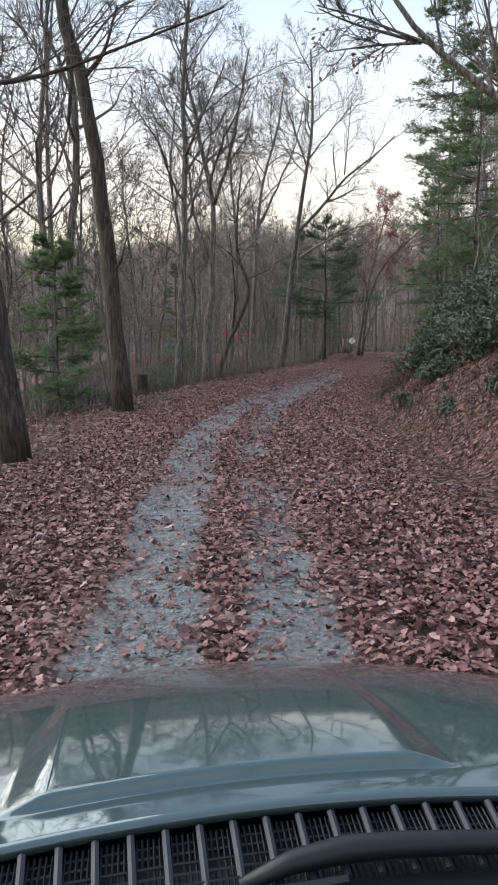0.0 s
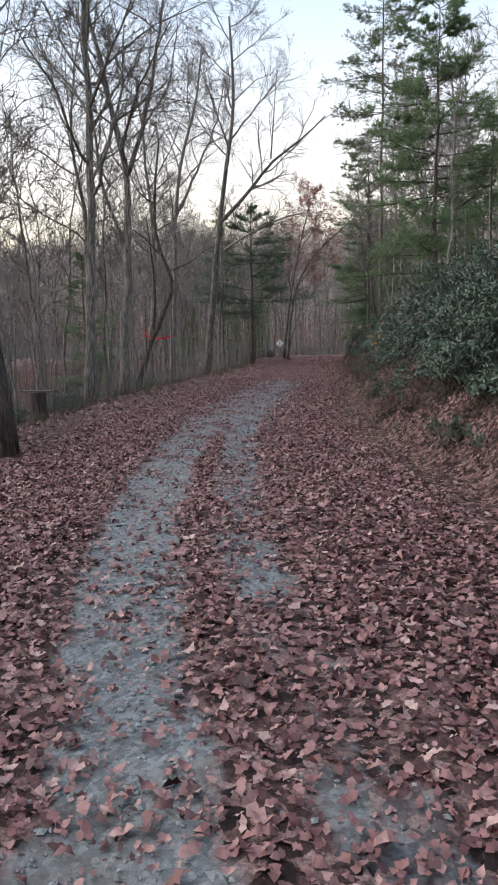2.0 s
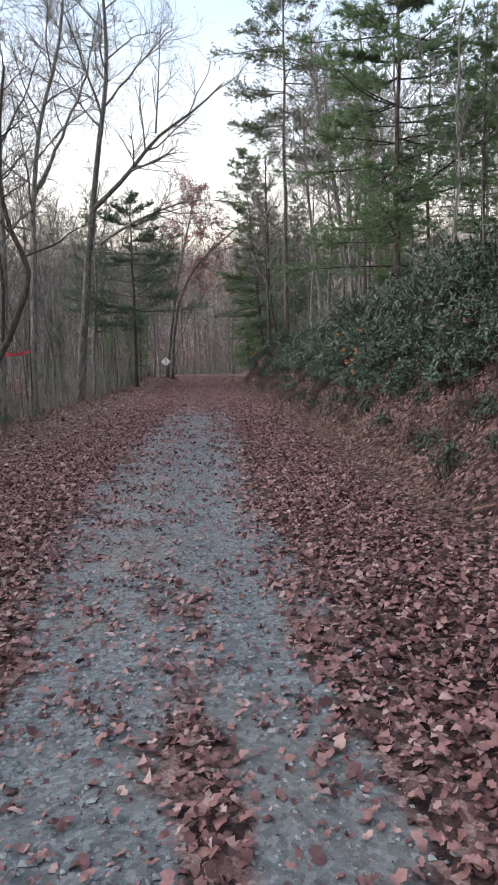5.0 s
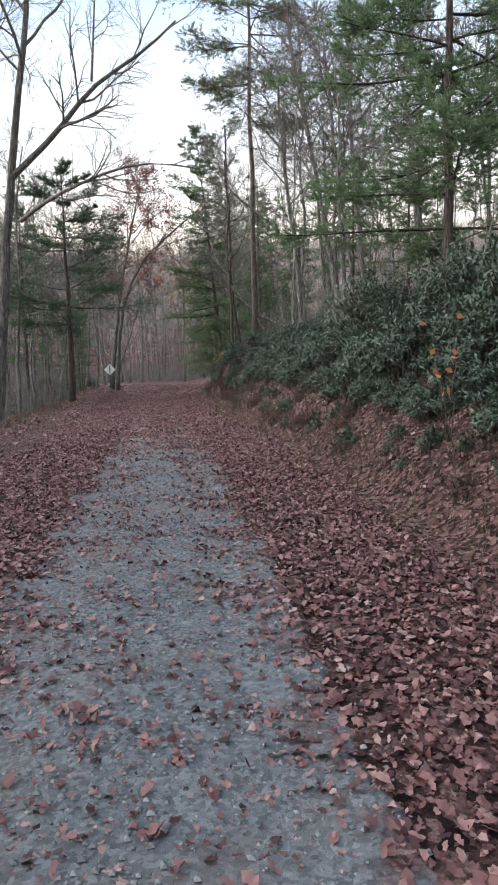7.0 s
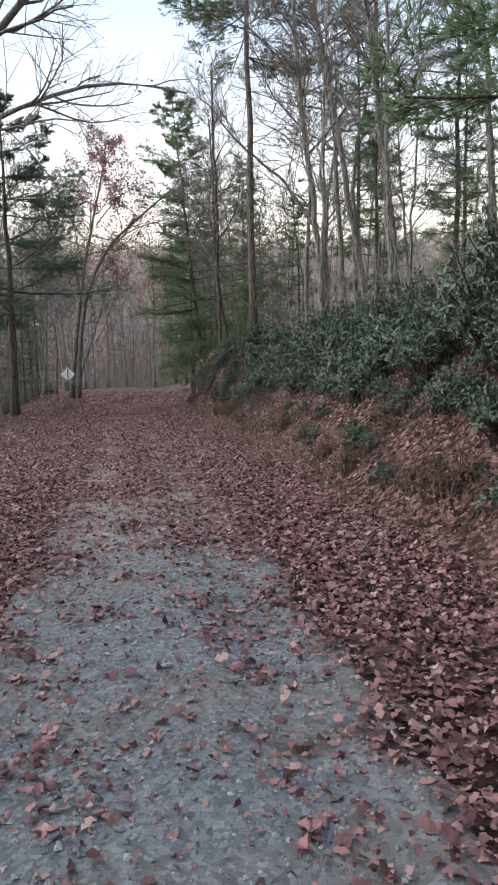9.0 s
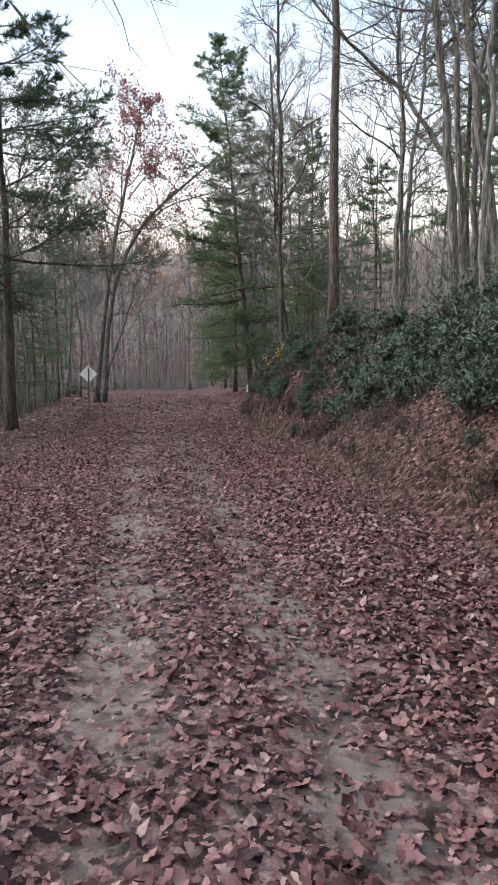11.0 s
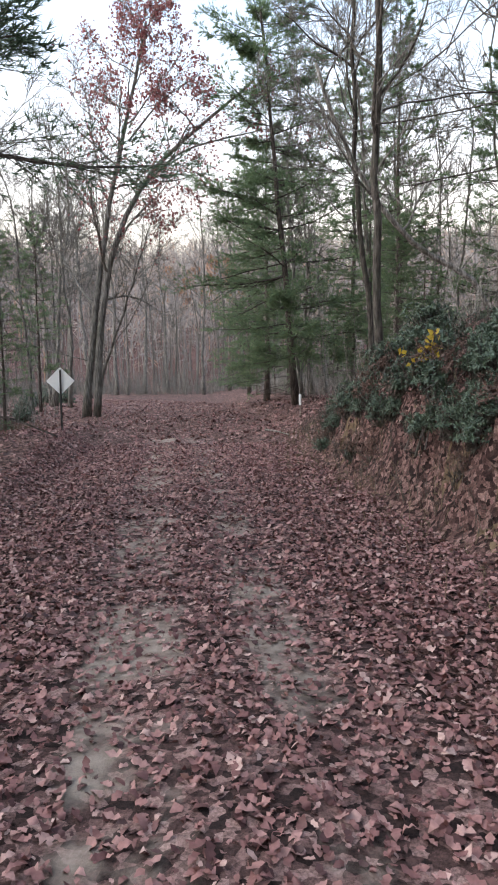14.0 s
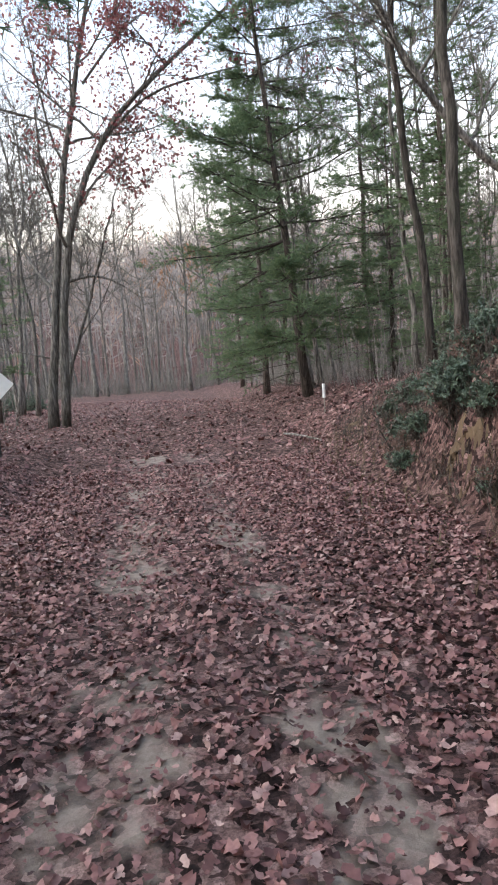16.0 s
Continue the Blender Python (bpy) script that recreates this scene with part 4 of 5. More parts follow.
laurel = rhododendron(304, 1.1, 300, "dark green laurel below the trees", group="laurels below the trees", name="laurel_bush")
laurel.location = stand(-3.4, 61.5)
for bx, by, bs, k in ((-6.2, 61.5, 0.6, 0), (-4.6, 60.2, 0.8, 1), (-2.9, 66.0, 0.55, 0), (-4.0, 64.6, 0.8, 1), (-5.6, 63.0, 0.9, 0), (-3.2, 70.5, 0.7, 0), (-4.8, 71.5, 0.9, 1), (-6.5, 68.0, 1.0, 1), (-4.5, 56.2, 0.6, 0), (-5.8, 58.6, 0.8, 1), (-4.2, 53.4, 0.5, 2), (-3.9, 75.5, 0.8, 0), (-7.5, 77.0, 1.0, 1)):
    copy_thing(laurel, Matrix.Translation(stand(bx, by)) @ Matrix.Rotation(bx * 7, 4, "Z") @ Matrix.Scale(bs * (0.6 if k == 2 else 0.9), 4))


for bx, by, bs in ((-3.7, 16.6, 0.5), (-4.5, 19.0, 0.6), (-3.9, 21.5, 0.45), (-5.2, 23.2, 0.7), (-4.4, 27.5, 0.45), (-4.3, 30.2, 0.5), (-5.8, 17.4, 0.7), (-6.4, 26.0, 0.8), (-4.9, 34.4, 0.5), (-4.5, 37.6, 0.45), (-6.2, 20.5, 0.8), (-7.2, 30.5, 0.9)):
    copy_thing(laurel, Matrix.Translation(stand(bx, by)) @ Matrix.Rotation(bx * 5 + by, 4, "Z") @ Matrix.Scale(bs, 4))

rng = np.random.default_rng(77)
for i in range(24):
    bx, by = rng.uniform(-24, -2.4), rng.uniform(66, 98)
    if clear_of(bx, by, 0.7):
        copy_thing(laurel, Matrix.Translation(stand(bx, by)) @ Matrix.Rotation(rng.uniform(0, 6), 4, "Z") @ Matrix.Scale(rng.uniform(0.7, 1.2), 4))

for i in range(26):
    side = i % 2
    bx, by = (rng.uniform(8, 15), rng.uniform(58, 90)) if side else (rng.uniform(-11, -2.6), rng.uniform(60, 80))
    if i % 4 and clear_of(bx, by, 0.6) and (side or bx < float(np.interp(by, EDGE_Y, EDGE_X)) + 4):
        tagged(copy_thing(slim, Matrix.Translation(stand(bx, by)) @ Matrix.Rotation(rng.uniform(0, 6), 4, "Z") @ Matrix.Scale(rng.uniform(0.25, 0.45), 4)), "young green pine in the understorey")

# an autumn tree that still holds its orange leaves, on the hill beyond the turn
for tx, ty, tall, seed in ((11.0, 172, 12, 0), (15.0, 178, 13, 1), (7.0, 182, 11, 2), (19.0, 184, 12, 3)):
    g = gz_at(tx, ty)
    bare_tree(400 + seed, [[(tx, ty, g), (tx + 0.2, ty, g + tall * 0.5), (tx, ty, g + tall)]], [(0.15, 0.04)], 0.3, 14, 2.4, "far tree holding rusty orange autumn leaves", leaves=RUSTLEAF, leaf_share=0.9, leaf_size=0.45, density=0.8, apart=False, fine=2.0, sprigs=0)

# ---- the diamond sign, seen from behind ----
def diamond_sign():
    g = gz_at(-0.6, 60.9)
    top = thing("road_sign", "grey back of a diamond road sign on a dark steel post", "sign", at=(-0.6, 60.9, g))
    s = Shape()
    h, zc = 0.335, 1.53 - g
    ring = [(0, h), (h, 0), (0, -h), (-h, 0)]
    outline = []
    for i, (x, z) in enumerate(ring):
        px, pz = ring[i - 1]
        qx, qz = ring[(i + 1) % 4]
        outline += [(x + (px - x) * 0.06, z + (pz - z) * 0.06), (x * 0.985, z * 0.985), (x + (qx - x) * 0.06, z + (qz - z) * 0.06)]
    n = len(outline)
    v = [(x, 0.0, zc + z) for x, z in outline] + [(x, 0.004, zc + z) for x, z in outline]
    s.add(v, [tuple(range(n)), tuple(range(2 * n - 1, n - 1, -1))] + [(i, i + n, (i + 1) % n + n, (i + 1) % n) for i in range(n)])
    part("sign_plate", s, SIGN_BACK, top, "weathered grey aluminium plate")
    p = Shape()
    prof = [(-0.03, -0.003), (-0.014, -0.003), (-0.010, -0.032), (0.010, -0.032), (0.014, -0.003), (0.03, -0.003), (0.03, -0.008), (0.017, -0.008), (0.013, -0.037), (-0.013, -0.037), (-0.017, -0.008), (-0.03, -0.008)]
    m = len(prof)
    v = [(x * 0.75, y, -0.4) for x, y in prof] + [(x * 0.75, y, zc + 0.27) for x, y in prof]
    p.add(v, [(i, (i + 1) % m, (i + 1) % m + m, i + m) for i in range(m)] + [tuple(range(m)), tuple(range(2 * m - 1, m - 1, -1))])
    part("post", p, SIGN_POST, top)
    for z in (zc + 0.17, zc - 0.17):
        b = Shape()
        b.tube([(0, -0.045, z), (0, 0.008, z)], [0.009, 0.009], 6)
        part("bolt", b, SIGN_POST, top)
    return top


diamond_sign()


def marker_post():
    g = gz_at(6.3, 65.2)
    top = thing("marker_post", "thin stake with a white plastic top beside the track", "marker post", at=(6.3, 65.2, g))
    s = Shape()
    s.tube([(0, 0, -0.3), (0, 0, 0.42)], [0.014, 0.014], 6)
    part("stake", s, plain("grey_wood", (0.25, 0.22, 0.19), 0.8), top)
    s = Shape()
    s.tube([(0, 0, 0.40), (0, 0, 0.72), (0, 0, 0.74)], [0.04, 0.04, 0.032], 10)
    part("sleeve", s, WHITE_PLASTIC, top, "white plastic sleeve")


marker_post()


def leaf_outline(lobed=False):
    """A lobed oak leaf about one long."""
    up = [(0.0, 0.0), (0.2, 0.15), (0.38, 0.28), (0.54, 0.17), (0.76, 0.26), (1.0, 0.0)] if lobed else [(0.0, 0.0), (0.3, 0.28), (0.47, 0.16), (0.72, 0.3), (1.0, 0.0)]
    return np.array(up), np.array([(x, -y) for x, y in up[1:-1]])


def litter(name, count, region, size, label, keep, lift=0.0, seed=3, curl=0.5, tilt=0.24, lobed=False):
    """Fallen leaves lying on the ground within a region, as far as keep(x, y) lets them."""
    rng = np.random.default_rng(seed)
    x, y = rng.uniform(region[0], region[1], count), rng.uniform(region[2], region[3], count)
    x = x + np.interp(y, ROAD_Y, ROAD_X)
    ok = keep(x, y, rng)
    x, y = x[ok], y[ok]
    n = len(x)
    z = height(x, y)
    e = 0.05
    nrm = unit(np.stack([-(height(x + e, y) - z) / e, -(height(x, y + e) - z) / e, np.ones(n)], -1) + rng.normal(0, tilt, (n, 3)))
    a = unit(np.cross(nrm, rng.normal(0, 1, (n, 3))))
    b = np.cross(nrm, a)
    s = size * (0.4 + rng.gamma(3.0, 0.2, n)).clip(0.4, 1.6)
    up, dn = leaf_outline(lobed)
    spine = np.array([(0.0, 0.0), (0.33, 0.0), (0.66, 0.0), (1.0, 0.0)])
    loc = np.concatenate([up, dn])
    cu = rng.normal(0.3, curl * 1.6, n)
    fold = rng.normal(0.32, 0.48, n)
    px, py = loc[:, 0] - 0.5, loc[:, 1]
    hz = cu[:, None] * (px ** 2)[None] + fold[:, None] * np.abs(py)[None] + rng.normal(0, 0.035, (n, len(loc)))
    c = np.stack([x, y, z + lift + rng.uniform(0.004, 0.045, n)], -1)
    wid = rng.uniform(0.8, 1.25, n)
    v = c[:, None] + (a[:, None] * px[None, :, None] + b[:, None] * py[None, :, None] * wid[:, None, None] + nrm[:, None] * hz[:, :, None]) * s[:, None, None]
    k = len(up)
    tri = []
    ups, dns = list(range(k)), [0] + list(range(k, k + len(dn))) + [k - 1]
    for i in range(k - 1):
        q = [ups[i], dns[i], dns[i + 1], ups[i + 1]]
        q = [w for j, w in enumerate(q) if w not in q[:j]]
        tri.append((q[0], q[1], q[2]))
        if len(q) == 4:
            tri.append((q[0], q[2], q[3]))
    sh = Shape()
    sh.many(v, tri)
    return tagged(new(name, sh.mesh(name, LITTER, True)), label, "fallen leaves", kind="stuff")


def keep_track(x, y, rng):
    return rng.random(len(x)) > np.clip(bare_patch(x, y) * 1.15, 0, np.where(y > 34, 0.62, 0.85) - 0.5 * smoothstep(0.1, 0.4, wobble(x * 1.2, y * 0.8, 2.6) * 0.7 + 0.5 * wobble(x + 4, y - 3, 6.1)))


def keep_bits(x, y, rng):
    return rng.random(len(x)) < smoothstep(0.3, 0.8, bare_patch(x, y)) * (0.55 + 0.45 * wobble(x, y, 2.3))


def keep_all(x, y, rng):
    return rng.random(len(x)) < 0.98


litter("leaf_litter", 132000, (-2.7, 2.5, 0, 34), 0.055, "red-brown oak leaves strewn over the track", keep_track, seed=3, tilt=0.34, lobed=True)
litter("leaf_litter", 98000, (-2.7, 2.5, 34, 60), 0.054, "red-brown oak leaves covering the track", keep_track, seed=4, tilt=0.3, lobed=True)
def keep_bank(x, y, rng):
    r = x - np.interp(y, FOOT_Y, FOOT_X)
    face = np.exp(-((y - 53.5) / 4.5) ** 4) * smoothstep(0.05, 0.3, r) * (1 - smoothstep(1.0, 1.3, r))
    return rng.random(len(x)) < (0.62 + 0.38 * wobble(x * 1.1, y * 0.9, 1.9)) * (1 - 0.6 * face)


litter("leaf_crumbs", 34000, (-1.2, 1.2, 0, 50), 0.024, "crumbled bits of dry leaf on the gravel", keep_bits, lift=0.008, seed=12)
litter("leaf_litter", 46000, (2.5, 6.4, 2, 66), 0.053, "brown oak leaves on the cut bank", keep_bank, seed=5, tilt=0.4)
litter("leaf_litter", 14000, (-9.5, -2.7, 0, 66), 0.09, "brown oak leaves on the falling slope", keep_all, seed=6)
litter("leaf_litter", 17000, (-8, 6, 60, 112), 0.11, "red-brown leaves on the far track", keep_all, seed=8)

# ---- small stones on the bare gravel ----
rng = np.random.default_rng(41)
n = 30000
y = rng.uniform(-2, 33, n)
u = rng.uniform(-1.15, 1.15, n)
x = np.interp(y, ROAD_Y, ROAD_X) + u
ok = rng.random(n) < bare_patch(x, y) * 0.9 + 0.02
x, y = x[ok], y[ok]
n = len(x)
s = (0.005 + rng.gamma(2.0, 0.0028, n)).clip(0.005, 0.015)
c = np.stack([x, y, height(x, y) + 0.014 + s * 0.25], -1)
octa = np.array([(1, 0, 0), (0, 1, 0), (-1, 0, 0), (0, -1, 0), (0, 0, 0.7), (0, 0, -0.7)])
jit = rng.uniform(0.65, 1.3, (n, 6, 1))
ca, sa = np.cos(rng.uniform(0, 6.28, n)), np.sin(rng.uniform(0, 6.28, n))
v = octa[None] * jit
v = np.stack([v[..., 0] * ca[:, None] - v[..., 1] * sa[:, None], v[..., 0] * sa[:, None] + v[..., 1] * ca[:, None], v[..., 2]], -1)
st = Shape()
st.many(c[:, None] + v * s[:, None, None], [(0, 1, 4), (1, 2, 4), (2, 3, 4), (3, 0, 4), (1, 0, 5), (2, 1, 5), (3, 2, 5), (0, 3, 5)])
tagged(new("gravel", st.mesh("gravel", GRAVEL)), "loose grey crushed stones on the track", "gravel", kind="stuff")

# ---- undergrowth: thin bare brush under the trees ----
def brush(name, x, y, tall, label, material, seed, side=4, width=0.008):
    rng = np.random.default_rng(seed)
    n = len(x)
    b = np.stack([x, y, height(x, y) - 0.05], -1)
    up = np.stack([rng.normal(0, 0.16, n) * tall, rng.normal(0, 0.16, n) * tall, tall * rng.uniform(0.6, 1.2, n)], -1)
    sh = Shape()
    tubes(sh, np.stack([b, b + up * 0.5 + rng.normal(0, 0.04, (n, 3)), b + up], 1), np.repeat(np.array([[1.0, 0.75, 0.3]]), n, 0) * (width * (0.6 + tall * 0.5))[:, None], 3)
    for _ in range(side):
        s = rng.uniform(0.25, 0.95, (n, 1))
        p = b + up * s
        d = unit(rng.normal(0, 1, (n, 3)) + np.array([0, 0, 0.6])) * (tall[:, None] * rng.uniform(0.12, 0.4, (n, 1)))
        w = unit(np.cross(d, rng.normal(0, 1, (n, 3)))) * (width * 0.8)
        sh.many(np.stack([p - w, p + w, p + d], 1), [(0, 1, 2)])
    return tagged(new(name, sh.mesh(name, material)), label, "undergrowth", kind="stuff")


rng = np.random.default_rng(51)
y = rng.uniform(8, 74, 1700)
x = np.interp(y, EDGE_Y, EDGE_X) - 0.4 - rng.gamma(1.6, 2.6, 1700)
brush("undergrowth", x, y, 0.3 + rng.gamma(1.6, 0.6, 1700), "thin bare brush on the falling slope", TWIG, 52, 6, 0.009)
y = rng.uniform(8, 110, 3600)
x = np.interp(y, FOOT_Y, FOOT_X) + 2.2 + rng.gamma(1.6, 3.2, 3600)
brush("undergrowth", x, y, 0.3 + rng.gamma(1.6, 0.6, 3600), "thin bare brush above the cut bank", TWIG, 53, 6, 0.009)
x, y = rng.uniform(-55, 40, 5000), 109 + rng.gamma(1.5, 9, 5000)
brush("undergrowth", x, y, 0.3 + rng.gamma(1.6, 0.7, 5000), "grey brush where the track turns", TWIG, 54, 6, 0.02)
x, y = rng.uniform(-32, -2.2, 2600), rng.uniform(66, 104, 2600)
free = x < np.interp(y, EDGE_Y, EDGE_X) + 9
x, y = np.where(free, x, x - 4), y
brush("undergrowth", x, y, 0.3 + rng.gamma(1.6, 0.5, 2600), "bare brush beyond the road sign", TWIG, 57, 6, 0.014)
# dry weeds along the foot of the bank and the outer edge
y = rng.uniform(2, 62, 2600)
x = np.interp(y, FOOT_Y, FOOT_X) + rng.normal(0.25, 0.45, 2600)
brush("dry_weeds", x, y, rng.uniform(0.1, 0.38, 2600), "dry brown weeds along the foot of the bank", DRYGRASS, 55, 5, 0.006)
y = rng.uniform(3, 66, 2000)
x = np.interp(y, EDGE_Y, EDGE_X) - rng.normal(0.2, 0.5, 2000)
brush("dry_weeds", x, y, rng.uniform(0.12, 0.45, 2000), "dry brown grass along the outer edge", DRYGRASS, 56, 5, 0.006)


rng = np.random.default_rng(60)
y = rng.uniform(3, 62, 6000)
x = np.interp(y, FOOT_Y, FOOT_X) + rng.uniform(0.15, 2.3, 6000)
brush("undergrowth", x, y, rng.uniform(0.08, 0.42, 6000), "dark bare twigs and dead weeds on the leafy bank", BARK_DARK, 60, 5, 0.005)
rng = np.random.default_rng(58)
y = rng.uniform(42, 62, 1500)
x = np.interp(y, FOOT_Y, FOOT_X) + rng.uniform(0.1, 2.2, 1500)
brush("undergrowth", x, y, rng.uniform(0.12, 0.55, 1500), "dark bare stems and roots on the cut bank", BARK_DARK, 59, 5, 0.006)


# ---- low evergreen plants on the bank face ----
small = rhododendron(310, 0.30, 40, "small evergreen seedling on the leafy bank", group="seedlings on the bank", leaf=0.075, name="evergreen_seedling")
small.location = stand(4.6, 12.2)
rng = np.random.default_rng(61)
for i in range(130):
    y = rng.uniform(8, 60)
    x = float(np.interp(y, FOOT_Y, FOOT_X)) + rng.uniform(0.35, 1.7)
    copy_thing(small, Matrix.Translation(stand(x, y)) @ Matrix.Rotation(rng.uniform(0, 6.28), 4, "Z") @ Matrix.Scale(rng.uniform(0.45, 1.1), 4))
for bx, by, bs in ((5.05, 52.3, 0.5), (5.5, 53.2, 0.75), (5.9, 51.6, 0.8), (5.35, 54.6, 0.55), (5.2, 56.0, 0.5), (6.2, 49.6, 1.0), (5.9, 48.0, 0.9), (6.6, 51.0, 0.9), (5.0, 49.2, 0.4), (6.3, 55.2, 0.7), (5.7, 46.4, 0.9), (6.4, 47.2, 1.1), (5.9, 45.0, 0.9), (7.0, 48.6, 1.1), (5.6, 50.9, 0.6), (5.3, 47.6, 0.6), (6.9, 45.8, 1.1), (5.75, 57.3, 0.5), (6.4, 57.0, 0.7), (6.0, 59.0, 0.6), (4.85, 50.4, 0.32), (4.8, 52.0, 0.36), (4.95, 53.8, 0.42), (4.75, 54.6, 0.3), (5.05, 55.2, 0.4), (4.9, 57.0, 0.35), (5.2, 51.2, 0.45), (4.7, 48.6, 0.34)):
    copy_thing(bushes[0], Matrix.Translation(stand(bx, by)) @ Matrix.Rotation(bx * 9, 4, "Z") @ Matrix.Scale(bs, 4))


withered = rhododendron(320, 0.5, 90, "withered brown shrub with curled dry leaves on the bank", group="withered shrubs on the bank", material=BROWNLEAF, leaf=0.07, name="withered_shrub")
withered.location = stand(4.9, 49.6)
rng = np.random.default_rng(67)
for i in range(84):
    y = rng.uniform(45, 58.5) if i < 36 else rng.uniform(5, 45)
    x = float(np.interp(y, FOOT_Y, FOOT_X)) + rng.uniform(0.2, 1.5)
    copy_thing(withered, Matrix.Translation(stand(x, y)) @ Matrix.Rotation(rng.uniform(0, 6.28), 4, "Z") @ Matrix.Scale(rng.uniform(0.4, 0.85), 4))
rng = np.random.default_rng(66)
for i in range(34):
    y = rng.uniform(48.5, 58.5)
    x = float(np.interp(y, FOOT_Y, FOOT_X)) + rng.uniform(0.3, 1.5)
    copy_thing(bushes[int(rng.integers(3))], Matrix.Translation(stand(x, y)) @ Matrix.Rotation(rng.uniform(0, 6.28), 4, "Z") @ Matrix.Scale(rng.uniform(0.28, 0.5), 4))


def leafy_sapling(name, at, tall, leaves, material, label, seed, size, spread=0.4):
    rng = np.random.default_rng(seed)
    top = thing(name, label, "shrub", at=at)
    stem, lf = Shape(), Shape()
    tips = []
    for k in range(5):
        d = unit(np.array([[rng.normal(0, spread), rng.normal(0, spread), 1.0]]))
        p = trail(rng, np.array([[0, 0, -0.1]]), d, np.array([tall * rng.uniform(0.7, 1.1)]), 5, 0.12, 0.05)
        tubes(stem, p, np.linspace(0.009, 0.003, 6)[None], 4)
        tips += list(p[0, 3:])
    tips = np.array(tips)
    c = tips[rng.integers(len(tips), size=leaves)] + rng.normal(0, tall * 0.25 * spread, (leaves, 3))
    leaf_bits(lf, rng, c, size)
    part("framework", stem, BARK_DARK, top, kind="stuff")
    part("foliage", lf, material, top, kind="stuff")
    return top


leafy_sapling("yellow_sapling", stand(5.05, 52.4), 0.6, 60, YELLOWLEAF, "small shrub with bright yellow autumn leaves", 71, 0.10, 0.28)
leafy_sapling("orange_sapling", stand(4.75, 26.7), 1.5, 16, ORANGELEAF, "sapling with a few hanging orange leaves", 72, 0.12, 0.12)
leafy_sapling("red_sapling", stand(5.6, 50.0), 0.6, 14, REDLEAF, "small sapling with red autumn leaves", 73, 0.13)
leafy_sapling("beech_sapling", stand(5.4, 22.6), 1.3, 30, BROWNLEAF, "young beech holding pale dry leaves", 74, 0.12)


# ---- the cut face of bare clay in the bank ----
def clay_face(at, wide, tall, seed):
    rng = np.random.default_rng(seed)
    s = Shape()
    nx, nz = 30, 18
    v = []
    for j in range(nz):
        for i in range(nx):
            a, b = i / (nx - 1), j / (nz - 1)
            yy = at[1] + (a - 0.5) * wide
            xx = at[0] + b * tall * 0.45 + 0.05 * math.sin(9 * a + 5 * b)
            edge = min(a, 1 - a, b, 1 - b)
            v.append((xx - 0.02 * min(1, edge * 5) + rng.normal(0, 0.012), yy, gz_at(xx, yy) - 0.09 + 0.12 * min(1, edge * 4) * (0.6 + 0.5 * math.sin(7 * a + seed) * math.cos(6 * b)) + 0.05 * math.sin(23 * a + 3 * math.sin(11 * b)) * math.sin(13 * b + seed) + rng.normal(0, 0.018)))
    s.add(v, [(j * nx + i, j * nx + i + 1, (j + 1) * nx + i + 1, (j + 1) * nx + i) for j in range(nz - 1) for i in range(nx - 1)])
    return tagged(new("clay_face", s.mesh("clay_face", CLAY, True)), "bare ochre clay showing in the cut bank", "bank", kind="structure")


clay_face((4.60, 50.9), 0.8, 0.6, 84)
clay_face((4.42, 49.6), 1.0, 0.5, 85)
clay_face((4.74, 55.3), 0.8, 0.6, 82)
clay_face((5.6, 61.4), 1.6, 0.5, 83)


# ---- a rotten stump with a plank on it, flagging tape, a fallen stick ----
def stump():
    g = gz_at(-3.55, 18.4)
    top = thing("tree_stump", "rotten dark tree stump with a board on top", "stump", at=(-3.55, 18.4, g))
    rng = np.random.default_rng(91)
    s = Shape()
    k = 12
    ang = np.arange(k) * 2 * np.pi / k
    rings = []
    for z, r in ((-0.25, 0.27), (0.0, 0.22), (0.25, 0.18), (0.5 - g, 0.17), (0.52 - g, 0.10)):
        rr = r * (1 + rng.normal(0, 0.07, k))
        rings.append(np.stack([np.cos(ang) * rr, np.sin(ang) * rr, np.full(k, max(z, -0.25)) + rng.normal(0, 0.012, k)], -1))
    f = [(i * k + j, i * k + (j + 1) % k, (i + 1) * k + (j + 1) % k, (i + 1) * k + j) for i in range(4) for j in range(k)] + [tuple(4 * k + j for j in range(k))]
    s.add(np.concatenate(rings), f)
    part("trunk", s, BARK_DARK, top)
    b = Shape()
    z = 0.545 - g
    b.add([(-0.45, -0.09, z), (0.42, -0.11, z + 0.01), (0.43, 0.10, z + 0.01), (-0.44, 0.12, z), (-0.45, -0.09, z + 0.03), (0.42, -0.11, z + 0.04), (0.43, 0.10, z + 0.04), (-0.44, 0.12, z + 0.03)],
          [(3, 2, 1, 0), (4, 5, 6, 7), (0, 1, 5, 4), (1, 2, 6, 5), (2, 3, 7, 6), (3, 0, 4, 7)])
    part("board", b, plain("weathered_board", (0.075, 0.066, 0.06), 0.85), top, "weathered grey board")


stump()


